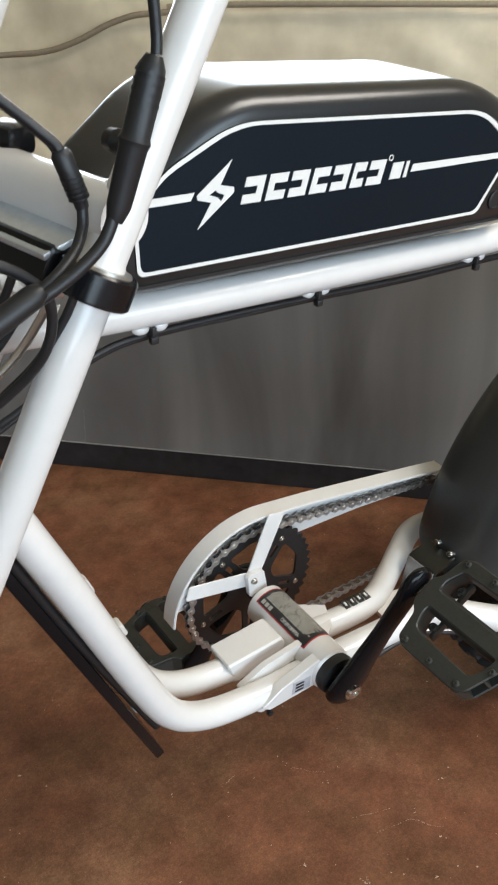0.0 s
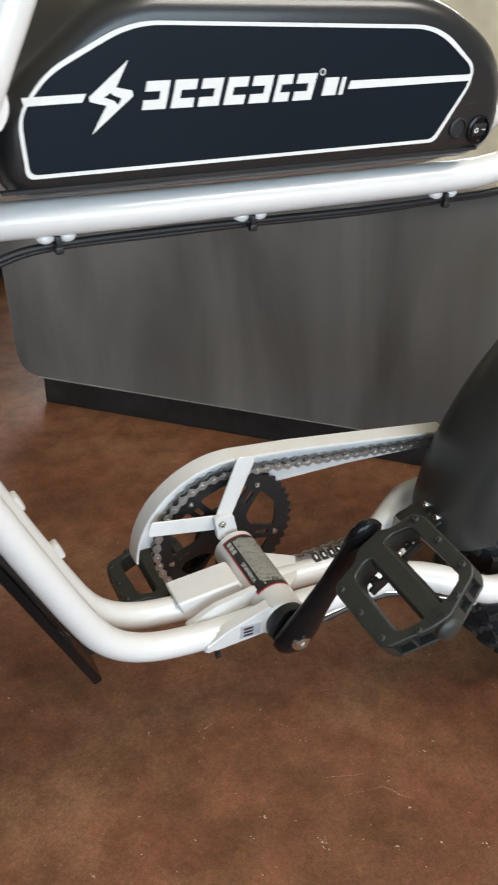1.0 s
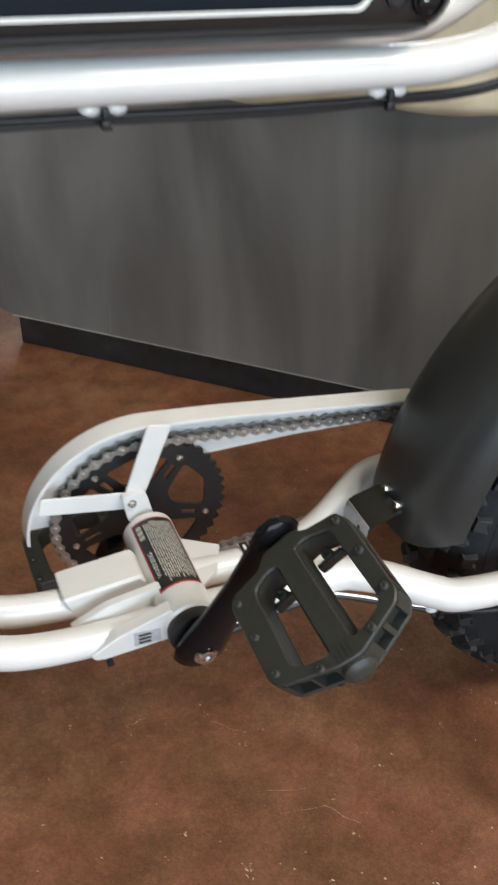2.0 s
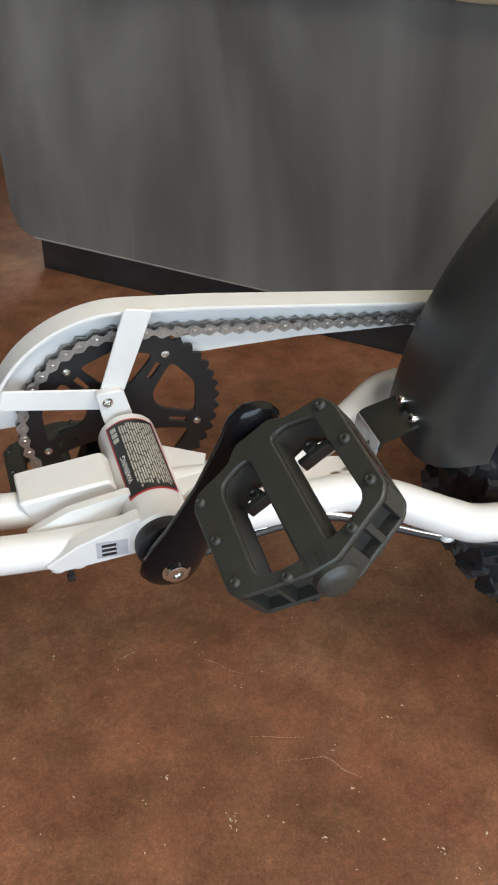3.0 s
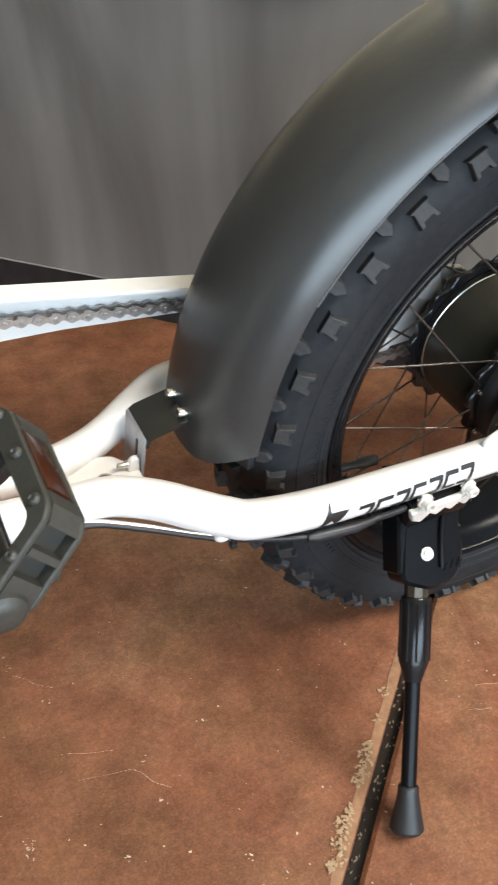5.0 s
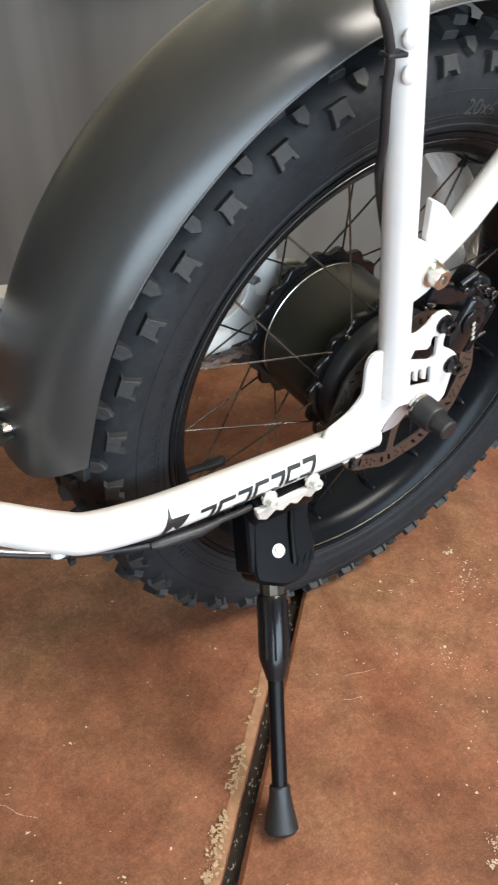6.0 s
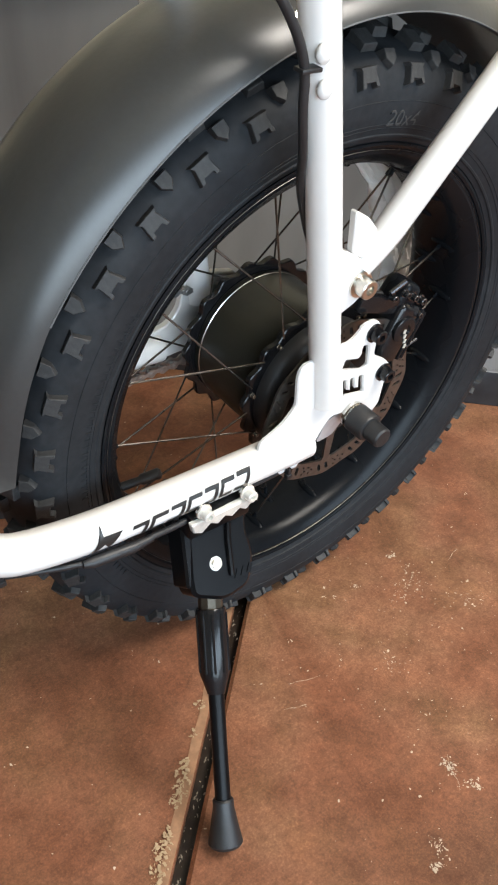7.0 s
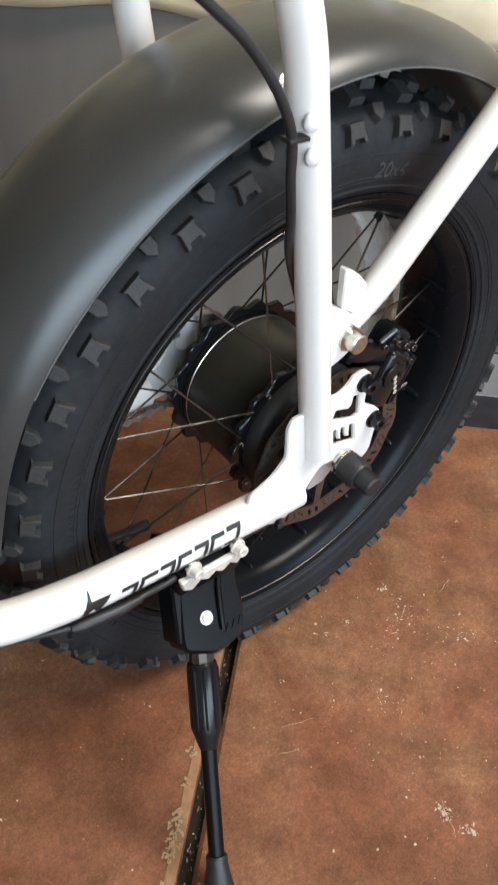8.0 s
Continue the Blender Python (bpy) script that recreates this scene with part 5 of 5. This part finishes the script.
def chain():
    root = group("chain", label="oily grey steel chain")
    R, r, w = 0.0785, 0.0350, -0.0865
    c1, c2 = Vector((BBU + RING, RINGV)), Vector((0.0, 0.293))
    d = (c2 - c1)
    base = math.atan2(d.y, d.x)
    off = math.acos((R - r) / d.length)
    pts = []

    def add(p):
        pts.append(Vector(p))
    a_up, a_lo = base + off, base - off
    n = 60
    for k in range(n + 1):
        add(c1 + R * Vector((math.cos(a_up + (2 * math.pi - 2 * off) * k / n), math.sin(a_up + (2 * math.pi - 2 * off) * k / n))))
    for k in range(n + 1):
        add(c2 + r * Vector((math.cos(a_lo + 2 * off * k / n), math.sin(a_lo + 2 * off * k / n))))
    add(pts[0])
    length = [0.0]
    for p, q in zip(pts, pts[1:]):
        length.append(length[-1] + (q - p).length)
    count = 2 * round(length[-1] / 0.0254)
    pitch = length[-1] / count

    def at(s):
        s = s % length[-1]
        for i in range(len(pts) - 1):
            if length[i + 1] >= s:
                return pts[i].lerp(pts[i + 1], (s - length[i]) / max(1e-9, length[i + 1] - length[i]))
        return pts[-1]

    def link(half, name):
        b = bmesh.new()
        h = 0.0047
        loop = []
        for sx in (1, -1):
            for k in range(5):
                a = radians(-90 + 45 * k) if sx > 0 else radians(90 + 45 * k)
                loop.append((sx * 0.0060 + h * math.cos(a), h * math.sin(a)))
            loop.append((0, sx * 0.0019))
        for s in (1, -1):
            lo = [b.verts.new((x, s * half, z)) for x, z in loop]
            hi = [b.verts.new((x, s * (half + 0.0009), z)) for x, z in loop]
            b.faces.new(hi)
            b.faces.new(lo)
            for i in range(len(lo)):
                b.faces.new((lo[i], lo[(i + 1) % len(lo)], hi[(i + 1) % len(lo)], hi[i]))
        for sx in (1, -1):
            lathe([(-half - 0.0016, 0.0015), (-half - 0.0009, 0.0022), (half + 0.0009, 0.0022), (half + 0.0016, 0.0015)], (sx * 0.0060, 0, 0), (0, -1, 0), 8, bm=b)
        return mesh_of(name, b, CHAIN, 30)
    kinds = (link(0.0022, "inner_link"), link(0.0034, "outer_link"))
    for k in range(count):
        p, q = at(k * pitch), at((k + 1) * pitch)
        a = math.atan2(q.y - p.y, q.x - p.x)
        c = (p + q) / 2
        share(("inner_link", "outer_link")[k % 2], kinds[k % 2], root, Matrix.Translation((c.x, -w, c.y)) @ Matrix.Rotation(-a, 4, 'Y'))


chain()


def chain_guard():
    root = group("chain_guard", label="white painted steel chain guard with two arms")
    R = 0.1005
    top = []
    for k in range(29):
        a = radians(181 - (181 - 84) * k / 28)
        top.append((BBU + R * math.cos(a), BBV + R * math.sin(a)))
    top += [(-0.47, 0.4070), (-0.36, 0.3920), (-0.262, 0.3785)]
    # the near lip, the flange on top and the far sheet that backs the chain
    def band(d0, w0, w1, name, label=""):
        b = bmesh.new()
        rows = []
        for i, (u, v) in enumerate(top):
            p, q = top[max(i - 1, 0)], top[min(i + 1, len(top) - 1)]
            t = Vector((q[0] - p[0], q[1] - p[1])).normalized()
            nrm = Vector((-t.y, t.x))
            if nrm.dot(Vector((u - BBU, v - BBV + 0.2))) < 0:
                nrm = -nrm
            lo = Vector((u, v)) - nrm * d0
            rows.append([b.verts.new(P(u, w0, v)), b.verts.new(P(lo.x, w1, lo.y))])
        for p, q in zip(rows, rows[1:]):
            b.faces.new((p[0], p[1], q[1], q[0]))
        ob = part(name, b, GUARD_WHITE, root, label, smooth=50)
        so = ob.modifiers.new("thickness", 'SOLIDIFY')
        so.thickness, so.offset = 0.0014, 0
        ob.modifiers.new("folds", 'EDGE_SPLIT').split_angle = radians(50)
        return ob
    band(0.0016, -0.0750, -0.0750, "lip", "white rolled lip")
    band(0.0, -0.0750, -0.0945, "flange", "white flange over the chain")
    band(0.0275, -0.0945, -0.0945, "backing_sheet")
    tail = round_loop([(-0.494, 0.372), (-0.482, 0.356), (-0.385, 0.3553), (-0.28, 0.349), (-0.28, 0.36), (-0.42, 0.378)], 0.002, 2)
    part("lower_sheet", plate(tail, -0.0938, -0.0925), GUARD_WHITE, root)
    part("arm", plate(round_loop([(-0.5349, 0.4190), (-0.5140, 0.4145), (-0.5397, 0.3430), (-0.5583, 0.3450)], 0.003, 3), -0.0715, -0.0695, bevel=0.0006), GUARD_WHITE, root, "flat white guard arm")
    part("arm", plate(round_loop([(-0.6275, 0.3640), (-0.6315, 0.3470), (-0.5560, 0.3320), (-0.5560, 0.3510)], 0.003, 3), -0.0720, -0.0700, bevel=0.0006), GUARD_WHITE, root, "flat white guard arm")
    part("arm", plate(round_loop([(-0.5615, 0.3530), (-0.5400, 0.3530), (-0.5330, 0.3250), (-0.5560, 0.3220)], 0.004, 3), -0.0694, -0.0630, bevel=0.0006), GUARD_WHITE, root)
    bolt("guard_bolt", P(-0.5525, -0.0630, 0.3440), LEFT, 0.0030, 0.003, STEEL, root)


chain_guard()


# ---- kickstand
def kickstand():
    root = group("kickstand", label="black folding kickstand set down on the floor")
    foot = Vector(P(-0.2185, 0.2485, 0.0265))
    head = Vector(P(-0.157, 0.117, 0.188))
    ax = (foot - head).normalized()
    full = (foot - head).length

    def along(f):
        return head + ax * (full * f)
    part("collar", sweep([along(-0.02), along(0.085)], 0.0102, 10), material("bare_steel_collar", (0.085, 0.075, 0.06), 0.45, metal=0.9, grain=0.3, scale=150), root, "bare steel collar")
    part("housing", sweep([along(0.075), along(0.085), along(0.325), along(0.355), along(0.40)], [0.0118, 0.0126, 0.0126, 0.0104, 0.0074], 24), GLOSS, root, "ribbed black leg housing")
    q = Vector((0, 0, 1)).rotation_difference(ax).to_matrix()
    for k in range(10):
        a = 2 * math.pi * k / 10
        o = q @ Vector((0.0126 * math.cos(a), 0.0126 * math.sin(a), 0))
        part("rib", sweep([along(0.095) + o, along(0.315) + o], 0.0011, 6), GLOSS, root)
    part("leg", sweep([along(0.37), along(0.86)], 0.0066, 16), STAND, root, "thin black leg")
    part("foot", sweep([along(0.800), along(0.807), along(0.835), along(0.905), along(0.965), along(0.978)], [0.0076, 0.0088, 0.0090, 0.0118, 0.0146, 0.0128], 24), BLACK, root, "flared black rubber foot")
    # bracket body, its cam, the serrated clamp plate and bolts
    m = Matrix.Identity(4)
    z = -ax
    x = (Vector((1, 0, 0)) - z * z.x).normalized()
    y = z.cross(x)
    for i, v in enumerate((x, y, z)):
        m.col[i][:3] = v
    m.translation = head
    shape = round_loop([(-0.022, -0.004), (0.008, -0.010), (0.032, 0.000), (0.038, 0.024), (0.031, 0.048), (0.034, 0.070), (-0.016, 0.072), (-0.024, 0.058), (-0.024, 0.010)], 0.008, 4)
    b = plate(shape, -0.013, 0.013, bevel=0.003)
    bmesh.ops.transform(b, matrix=m, verts=b.verts)
    part("bracket", b, STAND, root, "pressed black steel bracket")
    b = plate(round_loop([(-0.0285, 0.004), (-0.0235, 0.004), (-0.021, 0.050), (-0.024, 0.090), (-0.033, 0.094), (-0.036, 0.074), (-0.031, 0.050)], 0.005, 3), -0.010, 0.016, bevel=0.002)
    bmesh.ops.transform(b, matrix=m, verts=b.verts)
    part("bracket_wing", b, STAND, root)
    b = sweep([(0.014, -0.0145, 0.010), (0.012, -0.0150, 0.040), (0.014, -0.0140, 0.070)], 0.0025, 8)
    bmesh.ops.transform(b, matrix=m, verts=b.verts)
    part("bracket_rib", b, STAND, root)
    pv = Vector(P(-0.151, 0.111, 0.209))
    bolt("pivot_rivet", pv - y * 0.004 * (1 if y.y > 0 else -1), -y if y.y > 0 else y, 0.0044, 0.004, CLAMP, root, "bright pivot rivet", socket=False)
    teeth = [(-0.174, 0.2620), (-0.112, 0.2640), (-0.108, 0.2560), (-0.114, 0.2585), (-0.120, 0.2520), (-0.127, 0.2570), (-0.134, 0.2515), (-0.141, 0.2560), (-0.148, 0.2505), (-0.155, 0.2550), (-0.163, 0.2480), (-0.171, 0.2520)]
    part("clamp_plate", plate(teeth, 0.1020, 0.1080, bevel=0.001), CLAMP, root, "bright serrated clamp plate")
    part("clamp_foot", block((0.060, 0.016, 0.024), P(-0.142, 0.0960, 0.2520), (0, 0, 0), 0.003), STAND, root)
    for u, v in ((-0.1610, 0.2690), (-0.1190, 0.2690)):
        part("clamp_washer", lathe([(0, 0.004), (0, 0.0072), (0.002, 0.0072), (0.002, 0.004)], P(u, 0.1030, v), LEFT, 20), STEEL, root)
        bolt("clamp_bolt", P(u, 0.1045, v), LEFT, 0.0050, 0.009, CLAMP, root, "bright hex-socket bolt")
    for k in range(3):
        b = block((0.0035, 0.0010, 0.008), (0.020 + k * 0.006, -0.0134, 0.010 + k * 0.002), (0, 20, 0))
        bmesh.ops.transform(b, matrix=m, verts=b.verts)
        part("stamped_mark", b, STAND, root)


kickstand()


# ---- brake caliper
def caliper():
    root = group("brake_caliper", label="black disc brake caliper with bright screws")
    part("body", block((0.028, 0.034, 0.056), P(0.052, 0.066, 0.350), (0, 22, 0), 0.006, 3), GLOSS, root)
    part("body", block((0.024, 0.028, 0.028), P(0.060, 0.064, 0.380), (0, 30, 0), 0.007, 3), ANODISED, root)
    part("piston_cover", lathe([(0, 0.0125), (0.003, 0.0125), (0.0040, 0.0110), (0.0040, 0.0060), (0.0025, 0.0050), (0.0025, 0.0005)], P(0.054, 0.082, 0.356), LEFT, 24), GLOSS, root, "round black piston cover")
    part("arm", block((0.050, 0.010, 0.016), P(0.022, 0.074, 0.386), (0, 18, 0), 0.003), GLOSS, root)
    part("fin", block((0.004, 0.030, 0.050), P(0.069, 0.066, 0.344), (0, 22, 0), 0.0012), ANODISED, root)
    part("fin", block((0.004, 0.030, 0.046), P(0.076, 0.064, 0.340), (0, 22, 0), 0.0012), ANODISED, root)
    for k in range(4):
        part("name_bar", block((0.0030, 0.0006, 0.0038), P(0.0525 + 0.0014 * k, 0.0866, 0.3560 - 0.0052 * k), (0, 14, 0)), PRINT, root)
    for u, w, v, r in ((0.058, 0.082, 0.386, 0.0030), (0.072, 0.080, 0.378, 0.0034), (0.070, 0.082, 0.366, 0.0026), (0.034, 0.080, 0.391, 0.0030), (0.047, 0.082, 0.392, 0.0028)):
        bolt("screw", P(u, w - 0.002, v), LEFT, r, 0.006, CAP_SCREW, root)
    part("barrel", sweep([P(0.028, 0.081, 0.397), P(0.044, 0.081, 0.404)], 0.0022, 10), CAP_SCREW, root)
    part("pad_pin", sweep([P(0.070, 0.078, 0.330), P(0.083, 0.078, 0.334)], 0.0014, 8), CAP_SCREW, root)


caliper()


def plastic_wrap():
    b = bmesh.new()
    nx, nz = 26, 34
    rows = []
    for j in range(nz + 1):
        k = j / nz
        row = []
        for i in range(nx + 1):
            s = i / nx
            lo = Vector((0.235 + 0.070 * s, 0.190 + 0.03 * s))
            hi = Vector((0.130 + 0.085 * s, 0.445 - 0.012 * s))
            q = lo.lerp(hi, k) + Vector((0.030 * math.sin(k * math.pi), 0.0))
            w = -0.100 + 0.016 * math.sin(s * math.pi) + 0.010 * noise.noise(Vector((s * 6, k * 7, 0))) + 0.004 * noise.noise(Vector((s * 22, k * 26, 3)))
            row.append(b.verts.new(P(q.x, w, q.y)))
        rows.append(row)
    for r, q in zip(rows, rows[1:]):
        for i in range(nx):
            b.faces.new((r[i], r[i + 1], q[i + 1], q[i]))
    ob = part("plastic_wrap", b, CLEAR, bike, "crumpled clear plastic wrap on the far side", smooth=25)
    so = ob.modifiers.new("thickness", 'SOLIDIFY')
    so.thickness = 0.0012


plastic_wrap()


# ---------------------------------------------------------------- floor wear
def floor_wear():
    (ax, ay), (bx, by) = JOINT
    a, e = Vector((ax, ay, 0)), Vector((bx, by, 0))
    d = (e - a).normalized()
    nrm = Vector((-d.y, d.x, 0))
    if nrm.x > 0:
        nrm = -nrm
    rng = random.Random(5)

    def flake(b, c, r, z, squash=0.6, turn=None):
        turn = rng.uniform(0, math.pi) if turn is None else turn
        n = 9
        vs = []
        for k in range(n):
            t = 2 * math.pi * k / n
            rr = r * rng.uniform(0.55, 1.2)
            x, y = rr * math.cos(t), rr * squash * math.sin(t)
            vs.append(b.verts.new((c.x + x * math.cos(turn) - y * math.sin(turn), c.y + x * math.sin(turn) + y * math.cos(turn), z)))
        f = b.faces.new(vs)
        if f.normal.z < 0:
            f.normal_flip()
    # worn strip along the joint's edge, painted tan as if lit, and the paler chips beside it
    b = bmesh.new()
    left, right = [], []
    for k in range(60):
        s = -0.10 + 1.1 * k / 59
        p = a + d * s
        left.append(b.verts.new(p + nrm * (JOINT_HALF + 0.0095 + 0.003 * noise.noise(Vector((s * 30, 0, 0)))) + Vector((0, 0, 0.0006))))
        right.append(b.verts.new(p + nrm * (JOINT_HALF + 0.0005) + Vector((0, 0, 0.0002))))
    for k in range(59):
        b.faces.new((left[k], left[k + 1], right[k + 1], right[k]))
    tagged(part("joint_edge", b, material("worn_lit_joint_edge", (0.29, 0.155, 0.083), 0.55, grain=0.35, scale=140, bump=0.25), smooth=20), "worn edge along the floor joint, painted paler as if lit", "joint edge", kind="structure")
    b = bmesh.new()
    for k in range(1900):
        s = rng.uniform(0.06, 0.66)
        o = rng.gauss(0.0005, 0.0042)
        if noise.noise(Vector((s * 15, 3, 0))) + 0.5 * noise.noise(Vector((s * 60, 9, 0))) > 0.02 + abs(o) * 30:
            flake(b, a + d * s + nrm * (JOINT_HALF + 0.0105 + o), rng.uniform(0.015, 0.052) ** 2, 0.0009 + 0.000001 * k, rng.uniform(0.25, 0.8))
    tagged(part("concrete_chips", b, CHIP), "pale chipped patches beside the floor joint", "chips", kind="stuff")
    b = bmesh.new()
    for k in range(170):
        s = rng.uniform(0.0, 0.66)
        flake(b, a + d * s + nrm * rng.uniform(-0.0055, 0.0055), rng.uniform(0.0006, 0.0026), -0.0118 + 0.00002 * k, 0.35, math.atan2(d.y, d.x) + rng.uniform(-0.6, 0.6))
    tagged(part("joint_debris", b, material("joint_grit", (0.24, 0.21, 0.17), 0.3, grain=0.6, scale=200)), "grit and shreds caught in the floor joint", "grit", kind="stuff")
    b = bmesh.new()
    spots = [(-0.547, -0.067), (-0.391, -0.131), (-0.342, -0.207), (-0.326, -0.073), (-0.505, -0.123), (-0.433, -0.165), (-0.322, -0.232), (-0.391, -0.090), (-0.157, -0.052), (-0.450, 0.006), (-0.621, 0.106), (-0.182, 0.619),
             (0.146, -0.080), (0.154, -0.079), (0.079, -0.091), (0.050, -0.089), (0.039, -0.082), (-0.005, -0.159), (-0.030, -0.110), (0.017, -0.256), (0.247, -0.087), (0.313, -0.054)]
    for i, (x, y) in enumerate(spots):
        for k in range(3):
            flake(b, Vector((x + rng.gauss(0, 0.003) * (k > 0), y + rng.gauss(0, 0.003) * (k > 0), 0)), rng.uniform(0.0011, 0.0026) / (1 + 0.5 * k), 0.0009 + 0.00001 * i, rng.uniform(0.3, 0.7))
    for k in range(700):
        x, y = rng.uniform(-0.95, 0.55), rng.uniform(-0.45, 0.55)
        flake(b, Vector((x, y, 0)), abs(rng.gauss(0, 0.0006)) + 0.0003, 0.0008, rng.uniform(0.3, 0.9))
    for k in range(160):
        x, y = rng.gauss(0.06, 0.10), rng.gauss(-0.20, 0.12)
        flake(b, Vector((x, y, 0)), abs(rng.gauss(0, 0.0006)) + 0.0003, 0.0010, rng.uniform(0.3, 0.9))
    for x, y, n, r in ((-0.007, -0.306, 30, 0.006), (-0.004, -0.332, 26, 0.006), (-0.072, -0.352, 26, 0.006), (-0.085, -0.363, 14, 0.004), (0.150, -0.080, 10, 0.004), (0.080, -0.091, 8, 0.004), (0.118, -0.129, 26, 0.018), (0.148, -0.118, 26, 0.018), (0.173, -0.175, 26, 0.020), (0.036, -0.196, 14, 0.018), (-0.503, -0.122, 8, 0.005)):
        turn = rng.uniform(0, math.pi)
        for k in range(n * 2):
            o = rng.gauss(0, r * 0.7)
            flake(b, Vector((x + o * math.cos(turn) + rng.gauss(0, r * 0.5), y + o * math.sin(turn) + rng.gauss(0, r * 0.5), 0)), abs(rng.gauss(0, 0.0008)) + 0.00025, 0.0011, rng.uniform(0.2, 0.7))
    for x, y, turn, ln in ((-0.426, -0.088, -0.2, 0.046), (-0.392, -0.108, -0.93, 0.038), (-0.437, -0.059, -0.35, 0.046), (-0.459, 0.037, -0.79, 0.040), (-0.549, 0.083, 0.25, 0.014), (-0.052, -0.156, -0.33, 0.030), (-0.081, -0.175, -0.37, 0.020), (-0.009, -0.313, 1.08, 0.034), (0.21, -0.12, 0.3, 0.020)):
        for k in range(16):
            o = ln * (k / 15 - 0.5)
            flake(b, Vector((x + o * math.cos(turn) + 0.0015 * math.sin(k * 0.5), y + o * math.sin(turn), 0)), rng.uniform(0.0006, 0.0016), 0.0010, 0.22, turn)
    tagged(part("floor_flecks", b, SPECK), "small pale flecks and nicks in the floor", "flecks", kind="stuff")


floor_wear()
